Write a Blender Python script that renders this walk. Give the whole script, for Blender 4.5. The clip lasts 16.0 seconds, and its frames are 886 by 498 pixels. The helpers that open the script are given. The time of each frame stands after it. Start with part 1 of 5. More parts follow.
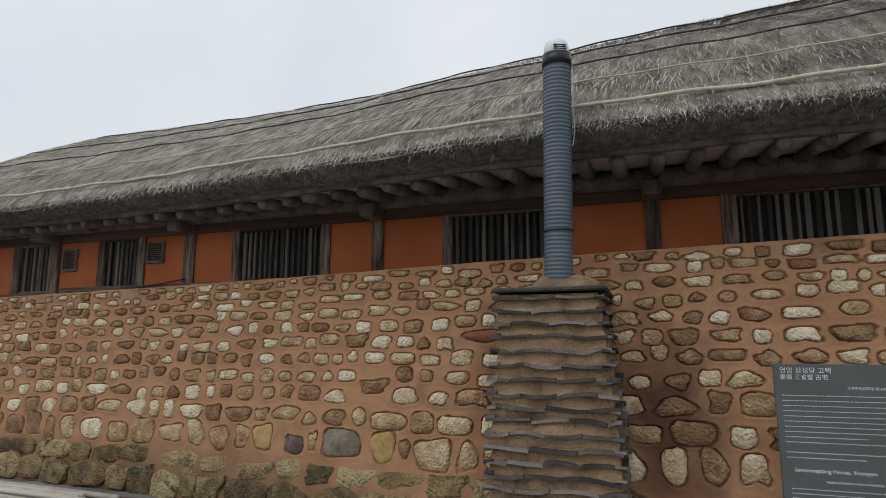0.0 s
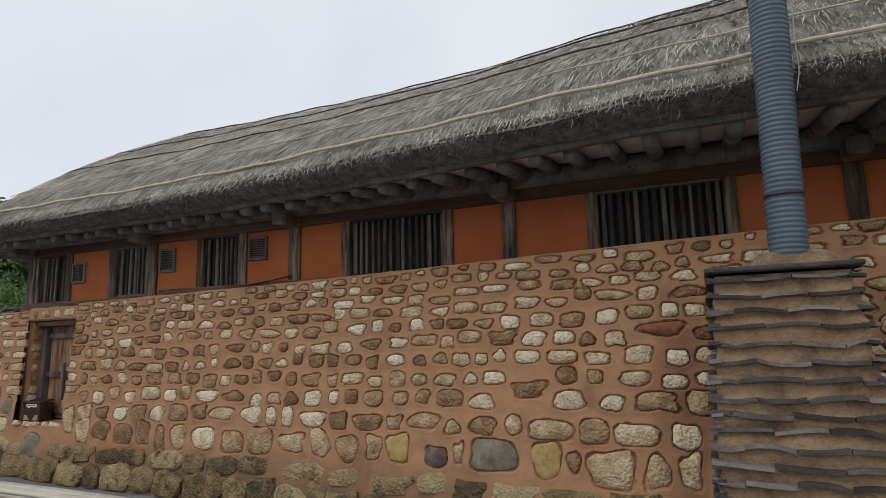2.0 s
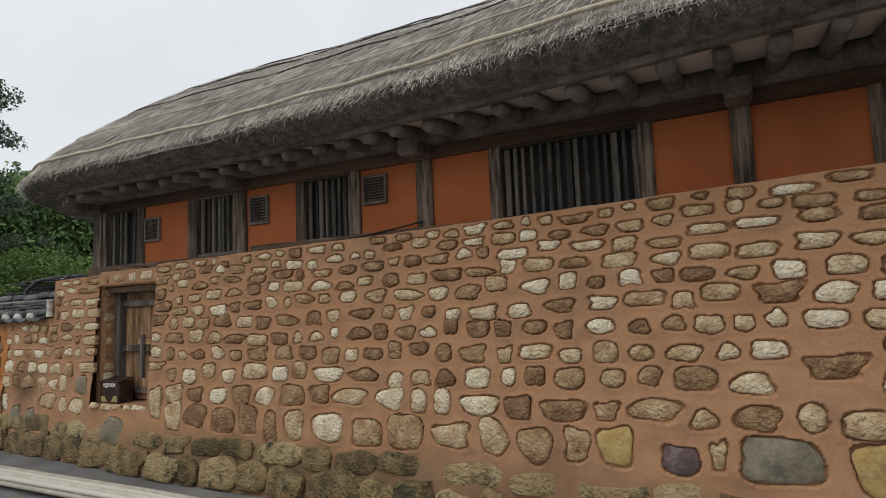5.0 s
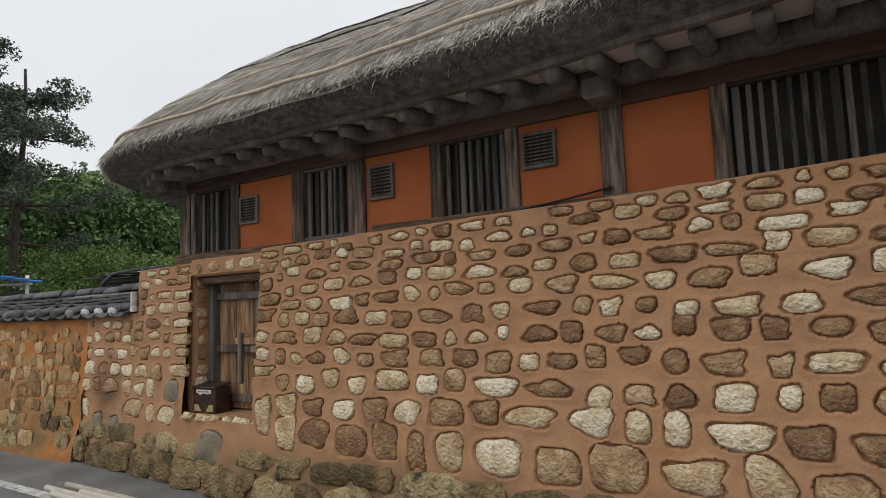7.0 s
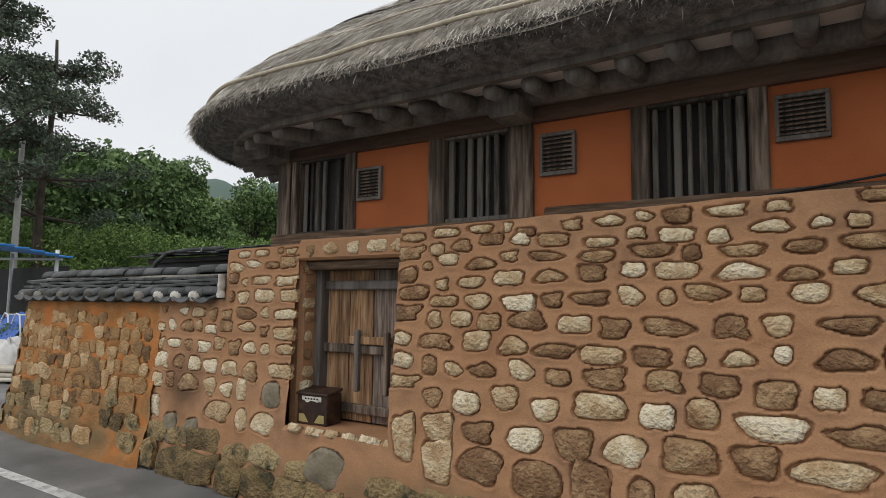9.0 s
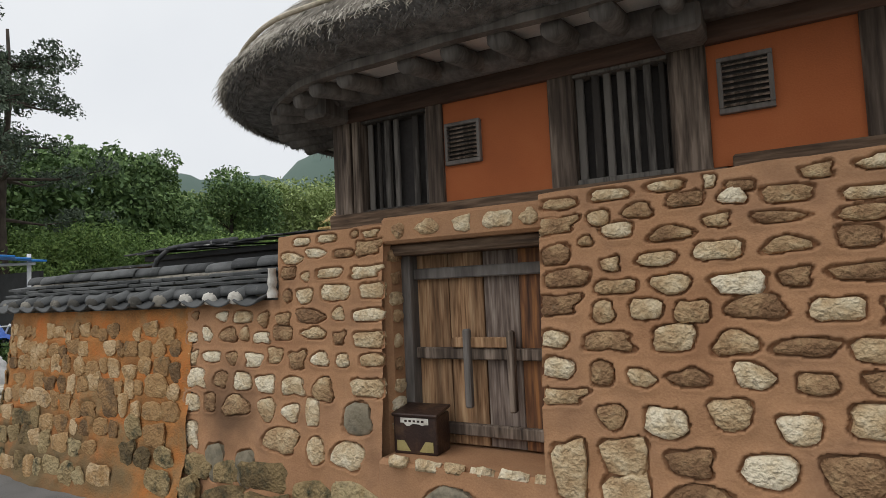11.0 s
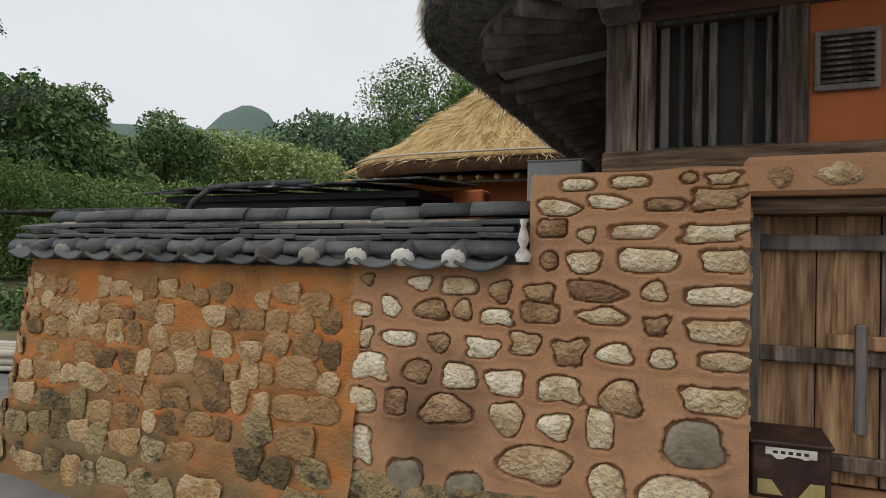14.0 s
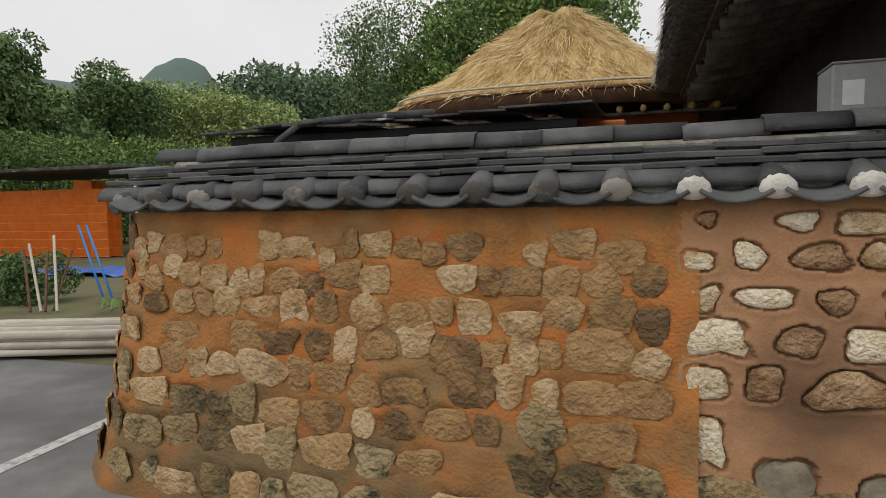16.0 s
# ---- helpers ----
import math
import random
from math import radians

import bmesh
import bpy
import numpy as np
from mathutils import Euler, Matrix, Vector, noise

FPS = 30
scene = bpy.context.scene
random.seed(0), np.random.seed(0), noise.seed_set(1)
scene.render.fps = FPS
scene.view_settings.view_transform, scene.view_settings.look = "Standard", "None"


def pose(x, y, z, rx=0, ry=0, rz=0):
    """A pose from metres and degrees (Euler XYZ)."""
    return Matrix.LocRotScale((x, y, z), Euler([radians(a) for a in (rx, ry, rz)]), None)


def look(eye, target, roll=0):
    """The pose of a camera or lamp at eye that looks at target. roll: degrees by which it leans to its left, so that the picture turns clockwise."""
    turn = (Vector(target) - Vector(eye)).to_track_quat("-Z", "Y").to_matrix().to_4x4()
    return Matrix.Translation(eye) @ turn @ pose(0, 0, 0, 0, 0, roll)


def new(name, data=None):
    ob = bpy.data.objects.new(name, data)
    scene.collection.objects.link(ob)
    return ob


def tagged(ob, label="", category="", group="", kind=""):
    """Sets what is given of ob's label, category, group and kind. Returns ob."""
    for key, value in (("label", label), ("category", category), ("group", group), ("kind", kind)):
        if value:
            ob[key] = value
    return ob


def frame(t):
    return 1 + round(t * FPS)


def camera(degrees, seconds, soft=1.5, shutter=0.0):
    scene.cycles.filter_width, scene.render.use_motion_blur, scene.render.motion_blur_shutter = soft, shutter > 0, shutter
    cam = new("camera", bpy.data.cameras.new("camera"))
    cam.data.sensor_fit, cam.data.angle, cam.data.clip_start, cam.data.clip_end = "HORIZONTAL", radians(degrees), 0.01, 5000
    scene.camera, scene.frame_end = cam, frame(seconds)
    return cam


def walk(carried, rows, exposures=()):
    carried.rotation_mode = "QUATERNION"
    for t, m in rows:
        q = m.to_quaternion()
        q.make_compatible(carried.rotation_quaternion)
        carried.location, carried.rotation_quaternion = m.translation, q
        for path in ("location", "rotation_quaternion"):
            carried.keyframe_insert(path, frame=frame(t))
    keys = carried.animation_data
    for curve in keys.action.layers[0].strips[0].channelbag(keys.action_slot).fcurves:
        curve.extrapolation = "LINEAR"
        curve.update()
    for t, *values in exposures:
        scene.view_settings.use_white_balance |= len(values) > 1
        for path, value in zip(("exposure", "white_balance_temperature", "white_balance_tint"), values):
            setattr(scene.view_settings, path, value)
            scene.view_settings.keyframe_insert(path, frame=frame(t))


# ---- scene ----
cam = camera(73.05, 16.0, soft=0.8)
PATH = [
    (0.0, (0.652, -0.459, 1.591), (0.005, 1.407, 1.903), -0.02),
    (0.5, (0.337, -0.438, 1.543), (-0.318, 1.421, 1.883), 0.92),
    (1.0, (0.081, -0.393, 1.559), (-0.561, 1.466, 1.921), -0.42),
    (1.5, (-0.159, -0.177, 1.582), (-0.860, 1.671, 1.890), -1.29),
    (2.0, (-0.468, -0.083, 1.587), (-1.260, 1.727, 1.896), -1.24),
    (2.5, (-0.803, -0.018, 1.544), (-1.585, 1.806, 1.792), 0.33),
    (3.0, (-1.055, 0.208, 1.608), (-1.839, 2.033, 1.843), -0.37),
    (3.5, (-1.438, 0.282, 1.591), (-2.237, 2.094, 1.869), -0.76),
    (3.7, (-1.532, 0.315, 1.590), (-2.328, 2.130, 1.856), -0.63),
    (5.8, (-2.866, 1.083, 1.613), (-3.840, 2.820, 1.798), -3.23),
    (6.0, (-3.046, 1.116, 1.576), (-4.027, 2.849, 1.768), -3.14),
    (6.5, (-3.428, 1.191, 1.594), (-4.399, 2.926, 1.811), -0.79),
    (7.0, (-3.723, 1.416, 1.605), (-4.765, 3.113, 1.798), -2.15),
    (7.5, (-4.162, 1.407, 1.595), (-5.247, 3.072, 1.826), 0.06),
    (8.0, (-4.515, 1.488, 1.606), (-5.525, 3.199, 1.838), -0.21),
    (8.5, (-4.907, 1.647, 1.662), (-6.006, 3.307, 1.863), -0.12),
    (9.0, (-5.332, 1.626, 1.661), (-6.402, 3.307, 1.839), 0.69),
    (9.5, (-5.645, 1.767, 1.707), (-6.774, 3.412, 1.838), -4.32),
    (9.7, (-5.808, 1.760, 1.713), (-6.951, 3.396, 1.850), -5.45),
    (11.8, (-7.269, 2.160, 1.717), (-8.173, 3.942, 1.811), -1.90),
    (12.0, (-7.405, 2.144, 1.704), (-8.308, 3.927, 1.770), -2.59),
    (12.5, (-7.874, 2.169, 1.697), (-8.848, 3.915, 1.761), -0.74),
    (13.0, (-8.319, 2.171, 1.703), (-9.265, 3.932, 1.763), -0.73),
    (13.5, (-8.803, 2.232, 1.701), (-9.746, 3.996, 1.718), 0.03),
    (14.0, (-9.276, 2.219, 1.713), (-10.050, 4.063, 1.730), 1.02),
    (14.5, (-9.749, 2.332, 1.701), (-10.452, 4.204, 1.718), 0.41),
    (15.0, (-10.278, 2.330, 1.698), (-10.929, 4.221, 1.735), 2.29),
    (15.5, (-10.791, 2.424, 1.649), (-11.421, 4.322, 1.607), -1.97),
    (16.0, (-11.341, 2.521, 1.622), (-11.955, 4.419, 1.486), -0.82),
]
walk(cam, [(t, look(eye, target, roll)) for t, eye, target, roll in PATH],
     exposures=[(0, 0.12, 6250, 10), (3.5, 0.18, 6350, 10), (6, 0.2, 6500, 10), (9, 0.26, 6550, 10), (12.5, 0.26, 6500, 10), (14.5, 0.18, 6600, 10), (16, 0.2, 6800, 11)])

# ---- light ----
world = bpy.data.worlds.new("overcast_sky")
scene.world = world
world.use_nodes = True
wn, wl = world.node_tree.nodes, world.node_tree.links
wn.clear()
sky = wn.new("ShaderNodeTexSky")
sky.sky_type, sky.sun_disc = "NISHITA", False
sky.sun_elevation, sky.sun_rotation = radians(58), radians(200)
sky.dust_density, sky.air_density = 6.0, 1.0
grey = wn.new("ShaderNodeHueSaturation")
grey.inputs["Saturation"].default_value = 0.12
cloud = wn.new("ShaderNodeTexNoise")
cloud.inputs["Scale"].default_value, cloud.inputs["Detail"].default_value = 2.2, 4
cloud_ramp = wn.new("ShaderNodeValToRGB")
cloud_ramp.color_ramp.elements[0].position, cloud_ramp.color_ramp.elements[0].color = 0.3, (6.4, 6.7, 7.1, 1)
cloud_ramp.color_ramp.elements[1].position, cloud_ramp.color_ramp.elements[1].color = 0.7, (7.6, 7.8, 8.0, 1)
veil = wn.new("ShaderNodeMix")
veil.data_type = "RGBA"
veil.inputs[0].default_value = 0.8
background, world_out = wn.new("ShaderNodeBackground"), wn.new("ShaderNodeOutputWorld")
background.inputs["Strength"].default_value = 0.11
wl.new(sky.outputs["Color"], grey.inputs["Color"])
wl.new(cloud.outputs["Fac"], cloud_ramp.inputs["Fac"])
wl.new(grey.outputs["Color"], veil.inputs["A"])
wl.new(cloud_ramp.outputs["Color"], veil.inputs["B"])
wl.new(veil.outputs["Result"], background.inputs["Color"])
wl.new(background.outputs["Background"], world_out.inputs["Surface"])
sun = new("sun", bpy.data.lights.new("sun", "SUN"))
sun.data.energy, sun.data.angle, sun.data.color = 0.45, radians(40), (1.0, 0.97, 0.92)
sun.matrix_world = look((0, 0, 0), (0.35, 0.62, -1.0))

# ---- materials ----
def material(name, colours, scale=6.0, rough=0.9, bump=0.3, bump_scale=60.0, metal=0.0, vary="", stain=None, stain_scale=1.2,
             stretch=(1, 1, 1), spread=(0.3, 0.7), stain_spread=(0.5, 0.7), distance=0.01, patches=()):
    """Two scales of noise over a ramp of colours, stains of one more colour, and fine relief. vary: object or island.
    patches: moss and other soft-edged blotches, each a centre, a reach in x, y and z, and a colour."""
    m = bpy.data.materials.new(name)
    m.use_nodes = True
    n, l = m.node_tree.nodes, m.node_tree.links
    shader = n["Principled BSDF"]
    shader.inputs["Roughness"].default_value, shader.inputs["Metallic"].default_value = rough, metal
    shader.inputs["Specular IOR Level"].default_value = 0.3
    coord, mapping = n.new("ShaderNodeTexCoord"), n.new("ShaderNodeMapping")
    mapping.inputs["Scale"].default_value = stretch
    geo = n.new("ShaderNodeNewGeometry")
    l.new(geo.outputs["Position"], mapping.inputs["Vector"])
    where = mapping.outputs["Vector"]
    coarse, fine = n.new("ShaderNodeTexNoise"), n.new("ShaderNodeTexNoise")
    coarse.inputs["Scale"].default_value, coarse.inputs["Detail"].default_value = scale, 5
    fine.inputs["Scale"].default_value, fine.inputs["Detail"].default_value = bump_scale, 4
    l.new(where, coarse.inputs["Vector"]), l.new(where, fine.inputs["Vector"])
    value = coarse.outputs["Fac"]
    mix = n.new("ShaderNodeMath")
    mix.operation = "MULTIPLY_ADD"
    l.new(fine.outputs["Fac"], mix.inputs[0])
    mix.inputs[1].default_value = 0.35
    sub = n.new("ShaderNodeMath")
    sub.operation = "SUBTRACT"
    l.new(value, sub.inputs[0])
    sub.inputs[1].default_value = 0.175
    l.new(sub.outputs[0], mix.inputs[2])
    value = mix.outputs[0]
    if vary:
        pick = n.new("ShaderNodeObjectInfo").outputs["Random"] if vary == "object" else geo.outputs["Random Per Island"]
        add = n.new("ShaderNodeMath")
        add.operation = "MULTIPLY_ADD"
        l.new(pick, add.inputs[0])
        add.inputs[1].default_value = 0.78
        less = n.new("ShaderNodeMath")
        less.operation = "SUBTRACT"
        l.new(value, less.inputs[0])
        less.inputs[1].default_value = 0.39
        l.new(less.outputs[0], add.inputs[2])
        value = add.outputs[0]
    ramp = n.new("ShaderNodeValToRGB")
    e = ramp.color_ramp.elements
    while len(e) < len(colours):
        e.new(0.5)
    for i, c in enumerate(colours):
        e[i].position = spread[0] + (spread[1] - spread[0]) * i / max(1, len(colours) - 1)
        e[i].color = (*c, 1)
    l.new(value, ramp.inputs["Fac"])
    out = ramp.outputs["Color"]
    if stain:
        patch, edge, over = n.new("ShaderNodeTexNoise"), n.new("ShaderNodeMapRange"), n.new("ShaderNodeMix")
        patch.inputs["Scale"].default_value, patch.inputs["Detail"].default_value = stain_scale, 6
        patch.inputs["Roughness"].default_value = 0.65
        l.new(where, patch.inputs["Vector"])
        edge.inputs["From Min"].default_value, edge.inputs["From Max"].default_value = stain_spread
        l.new(patch.outputs["Fac"], edge.inputs["Value"])
        over.data_type = "RGBA"
        l.new(edge.outputs["Result"], over.inputs[0])
        l.new(out, over.inputs["A"])
        over.inputs["B"].default_value = (*stain, 1)
        out = over.outputs["Result"]
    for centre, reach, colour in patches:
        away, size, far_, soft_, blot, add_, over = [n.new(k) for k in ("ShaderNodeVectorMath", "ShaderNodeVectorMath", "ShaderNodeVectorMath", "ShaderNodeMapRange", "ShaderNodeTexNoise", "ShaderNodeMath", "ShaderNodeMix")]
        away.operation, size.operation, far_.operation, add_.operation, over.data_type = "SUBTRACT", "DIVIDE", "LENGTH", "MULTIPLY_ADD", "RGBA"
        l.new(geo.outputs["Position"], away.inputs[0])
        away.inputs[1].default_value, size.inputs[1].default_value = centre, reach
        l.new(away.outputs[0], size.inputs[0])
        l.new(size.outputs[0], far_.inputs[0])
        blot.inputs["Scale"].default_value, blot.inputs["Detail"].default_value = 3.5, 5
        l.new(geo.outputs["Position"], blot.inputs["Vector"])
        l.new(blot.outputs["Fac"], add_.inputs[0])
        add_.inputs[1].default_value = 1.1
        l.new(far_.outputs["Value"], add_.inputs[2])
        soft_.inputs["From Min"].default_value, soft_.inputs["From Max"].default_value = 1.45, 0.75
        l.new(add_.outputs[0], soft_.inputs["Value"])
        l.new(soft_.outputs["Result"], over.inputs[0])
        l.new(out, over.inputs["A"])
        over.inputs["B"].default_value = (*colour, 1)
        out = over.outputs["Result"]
    l.new(out, shader.inputs["Base Color"])
    if bump:
        relief = n.new("ShaderNodeBump")
        relief.inputs["Strength"].default_value, relief.inputs["Distance"].default_value = bump, distance
        l.new(fine.outputs["Fac"], relief.inputs["Height"])
        l.new(relief.outputs["Normal"], shader.inputs["Normal"])
    return m


STONE_RAMP = [(0.24, 0.135, 0.07), (0.36, 0.22, 0.115), (0.47, 0.315, 0.17), (0.60, 0.445, 0.265), (0.72, 0.585, 0.385), (0.85, 0.745, 0.55)]
# the mortar's patches darken it beside the chimney, near the seam and along the foot
mortar = material("clay_mortar", [(0.32, 0.165, 0.085), (0.42, 0.23, 0.12), (0.50, 0.295, 0.165)], 1.6, 0.95, 0.35, 90, stain=(0.21, 0.105, 0.058), stain_scale=1.6, stain_spread=(0.46, 0.74),
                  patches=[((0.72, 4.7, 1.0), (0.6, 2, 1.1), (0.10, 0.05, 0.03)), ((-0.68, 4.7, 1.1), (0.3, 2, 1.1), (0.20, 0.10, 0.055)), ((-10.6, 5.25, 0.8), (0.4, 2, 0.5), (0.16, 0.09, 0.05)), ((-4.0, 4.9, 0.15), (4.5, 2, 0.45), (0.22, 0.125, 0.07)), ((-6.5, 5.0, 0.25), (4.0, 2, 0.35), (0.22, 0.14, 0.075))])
stone = material("field_stone", STONE_RAMP, 9, 0.88, 0.9, 42, vary="object", stain=(0.22, 0.155, 0.095), stain_scale=16, stain_spread=(0.58, 0.76), spread=(0.12, 0.88), distance=0.045)
stone_joined = material("field_stone_joined", STONE_RAMP, 9, 0.88, 0.9, 42, vary="island", stain=(0.22, 0.155, 0.095), stain_scale=16, stain_spread=(0.58, 0.76), spread=(0.12, 0.88), distance=0.045)
old_stone = material("old_wall_stone", [(0.17, 0.10, 0.048), (0.32, 0.185, 0.08), (0.39, 0.23, 0.10), (0.46, 0.29, 0.135), (0.60, 0.43, 0.25)], 9, 0.9, 0.9, 38, vary="object", stain=(0.22, 0.155, 0.085), stain_scale=7, stain_spread=(0.55, 0.72), spread=(0.1, 0.9), distance=0.04)
old_clay = material("old_orange_clay", [(0.28, 0.13, 0.046), (0.42, 0.18, 0.055), (0.52, 0.165, 0.04)], 3.5, 0.95, 0.6, 55, stain=(0.27, 0.185, 0.09), stain_scale=2.2, stain_spread=(0.5, 0.68), distance=0.02,
                    patches=[((-13.2, 5.1, 0.15), (2.5, 2, 0.85), (0.17, 0.118, 0.058))])
base_stone = material("mossy_base_stone", [(0.12, 0.085, 0.042), (0.27, 0.19, 0.09), (0.38, 0.28, 0.14), (0.47, 0.37, 0.205)], 7, 0.92, 0.9, 36, vary="object", stain=(0.06, 0.06, 0.035), stain_scale=6, stain_spread=(0.52, 0.66), spread=(0.1, 0.9), distance=0.06)
red_stone = material("red_stone", [(0.22, 0.075, 0.04), (0.33, 0.13, 0.07)], 8, 0.88, 0.6, 45, stain=(0.10, 0.05, 0.035), stain_scale=12)
ochre_stone = material("ochre_stone", [(0.38, 0.24, 0.08), (0.50, 0.36, 0.15)], 10, 0.88, 0.7, 45, stain=(0.24, 0.17, 0.08), stain_scale=14)
plum_stone = material("plum_stone", [(0.07, 0.045, 0.045), (0.15, 0.10, 0.095)], 10, 0.85, 0.7, 45, stain=(0.24, 0.19, 0.17), stain_scale=14)
grey_stone = material("grey_olive_stone", [(0.18, 0.15, 0.10), (0.29, 0.25, 0.18)], 7, 0.88, 0.7, 45, stain=(0.12, 0.11, 0.08), stain_scale=9)
plaster = material("orange_clay_plaster", [(0.36, 0.108, 0.042), (0.44, 0.132, 0.048), (0.49, 0.158, 0.06)], 1.5, 0.95, 0.15, 120)
dark_wood = material("dark_aged_timber", [(0.085, 0.074, 0.066), (0.155, 0.138, 0.124), (0.24, 0.215, 0.195)], 5, 0.85, 0.6, 40, stretch=(1, 1, 0.12))
slat_wood = material("dark_slat_wood", [(0.05, 0.044, 0.039), (0.10, 0.09, 0.08), (0.17, 0.155, 0.138)], 30, 0.85, 0.5, 60, stretch=(1, 1, 0.1), vary="object")
plate_wood = material("red_brown_plate", [(0.06, 0.036, 0.026), (0.105, 0.062, 0.045), (0.15, 0.095, 0.07)], 5, 0.85, 0.4, 40, stretch=(0.12, 1, 1))
grey_wood = material("weathered_grey_timber", [(0.045, 0.033, 0.025), (0.105, 0.078, 0.06), (0.17, 0.13, 0.10), (0.27, 0.21, 0.165)], 26, 0.85, 0.9, 60, stretch=(1, 1, 0.08), spread=(0.34, 0.64), stain=(0.05, 0.036, 0.028), stain_scale=2.5, stain_spread=(0.52, 0.7))
beam_wood = material("weathered_beam", [(0.05, 0.033, 0.022), (0.13, 0.085, 0.055), (0.23, 0.16, 0.11)], 32, 0.85, 0.7, 60, stretch=(0.1, 1, 1))
plank_tan = material("tan_door_plank", [(0.13, 0.065, 0.03), (0.38, 0.22, 0.115), (0.56, 0.37, 0.21)], 42, 0.8, 0.5, 70, stretch=(1, 1, 0.07), stain=(0.10, 0.055, 0.03), stain_scale=5)
plank_grey = material("grey_door_plank", [(0.075, 0.052, 0.042), (0.18, 0.135, 0.11), (0.32, 0.26, 0.215)], 42, 0.8, 0.5, 70, stretch=(1, 1, 0.07))
plank_red = material("red_brown_door_plank", [(0.07, 0.035, 0.022), (0.18, 0.082, 0.04), (0.36, 0.16, 0.06)], 36, 0.8, 0.5, 70, stretch=(1, 1, 0.07))
thatch_grey = material("weathered_grey_thatch", [(0.13, 0.115, 0.095), (0.28, 0.25, 0.21), (0.43, 0.39, 0.335)], 5, 0.95, 0.9, 70, stretch=(1, 0.25, 0.4), distance=0.03)
straw_grey = material("grey_straw", [(0.10, 0.088, 0.07), (0.31, 0.28, 0.235), (0.56, 0.52, 0.45)], 3, 0.9, 0, 40, vary="island", spread=(0.15, 0.85))
# rotten straw below the edge, its colours also holding the shade of the eaves
straw_dark = material("shaded_dark_straw", [(0.08, 0.073, 0.065), (0.18, 0.165, 0.148), (0.30, 0.275, 0.245)], 3, 0.95, 0, 40, vary="island", spread=(0.15, 0.85))
thatch_dark = material("shaded_thatch_edge", [(0.10, 0.097, 0.094), (0.19, 0.184, 0.178), (0.30, 0.29, 0.28)], 14, 0.95, 0.9, 60, distance=0.03)
thatch_gold = material("golden_thatch", [(0.30, 0.19, 0.07), (0.52, 0.36, 0.15), (0.66, 0.48, 0.23)], 5, 0.95, 0.8, 40, stretch=(1, 0.3, 0.4), distance=0.04)
straw_gold = material("golden_straw", [(0.34, 0.22, 0.08), (0.56, 0.40, 0.18), (0.74, 0.58, 0.32)], 3, 0.9, 0, 40, vary="island", spread=(0.15, 0.85))
rope_tan = material("straw_rope", [(0.42, 0.36, 0.27), (0.60, 0.53, 0.42)], 20, 0.9, 0.4, 90)
rope_dark = material("dark_rope", [(0.035, 0.032, 0.03), (0.07, 0.062, 0.055)], 20, 0.9, 0.3, 90)
soffit = material("grey_clay_soffit", [(0.60, 0.585, 0.56), (0.76, 0.74, 0.71)], 4, 0.95, 0.3, 60)
tile_clay = material("grey_roof_tile", [(0.038, 0.040, 0.041), (0.07, 0.073, 0.073), (0.12, 0.123, 0.122)], 8, 0.62, 0.3, 80, vary="object", spread=(0.1, 0.9), stain=(0.20, 0.195, 0.18), stain_scale=7, stain_spread=(0.6, 0.78))
lichen = material("lichen_grey_plug", [(0.08, 0.075, 0.065), (0.17, 0.155, 0.13), (0.27, 0.25, 0.21)], 12, 0.9, 0.5, 60, vary="object")
lime = material("white_lime_plaster", [(0.55, 0.52, 0.46), (0.74, 0.71, 0.65)], 9, 0.95, 0.5, 80, stain=(0.36, 0.32, 0.26), stain_scale=11)
tile_edge = material("chimney_tile", [(0.04, 0.036, 0.033), (0.10, 0.088, 0.078), (0.24, 0.21, 0.18)], 6, 0.8, 0.5, 70, vary="object", spread=(0.15, 0.85))
chimney_clay = material("chimney_clay", [(0.17, 0.11, 0.065), (0.30, 0.20, 0.115), (0.40, 0.28, 0.165)], 5, 0.95, 0.7, 50, stain=(0.09, 0.065, 0.048), stain_scale=3.0, stain_spread=(0.50, 0.70), distance=0.02)
pipe_plastic = material("blue_grey_pipe", [(0.085, 0.11, 0.135), (0.115, 0.145, 0.175)], 5, 0.45, 0.1, 90)
black_tape = material("black_tape", [(0.012, 0.014, 0.016), (0.025, 0.027, 0.03)], 5, 0.3, 0.1, 60)
steel = material("brushed_steel", [(0.5, 0.52, 0.55), (0.62, 0.64, 0.66)], 9, 0.35, 0.1, 90, metal=0.8)
asphalt = material("wet_dark_asphalt", [(0.11, 0.108, 0.105), (0.16, 0.157, 0.152), (0.21, 0.206, 0.20)], 1.2, 0.7, 0.6, 140, stain=(0.26, 0.255, 0.245), stain_scale=0.7)
road_paint = material("worn_white_road_paint", [(0.42, 0.42, 0.41), (0.68, 0.68, 0.66)], 7, 0.8, 0.3, 90, stain=(0.13, 0.13, 0.125), stain_scale=9)
soil = material("field_soil", [(0.10, 0.10, 0.05), (0.17, 0.15, 0.085), (0.14, 0.17, 0.06)], 0.6, 0.95, 0.6, 20)
crate_orange = material("orange_plastic_crate", [(0.62, 0.13, 0.015), (0.74, 0.18, 0.02)], 4, 0.5, 0.1, 40, vary="island")
shed_black = material("black_shed_sheet", [(0.012, 0.012, 0.013), (0.03, 0.03, 0.031)], 3, 0.55, 0.3, 30)
shed_slate = material("dark_shed_roofing", [(0.03, 0.032, 0.034), (0.07, 0.072, 0.075), (0.12, 0.12, 0.12)], 4, 0.8, 0.5, 30, stain=(0.42, 0.42, 0.40), stain_scale=3.2, stain_spread=(0.64, 0.7))
blue_metal = material("blue_canopy_sheet", [(0.03, 0.19, 0.52), (0.04, 0.24, 0.62)], 3, 0.4, 0.1, 30)
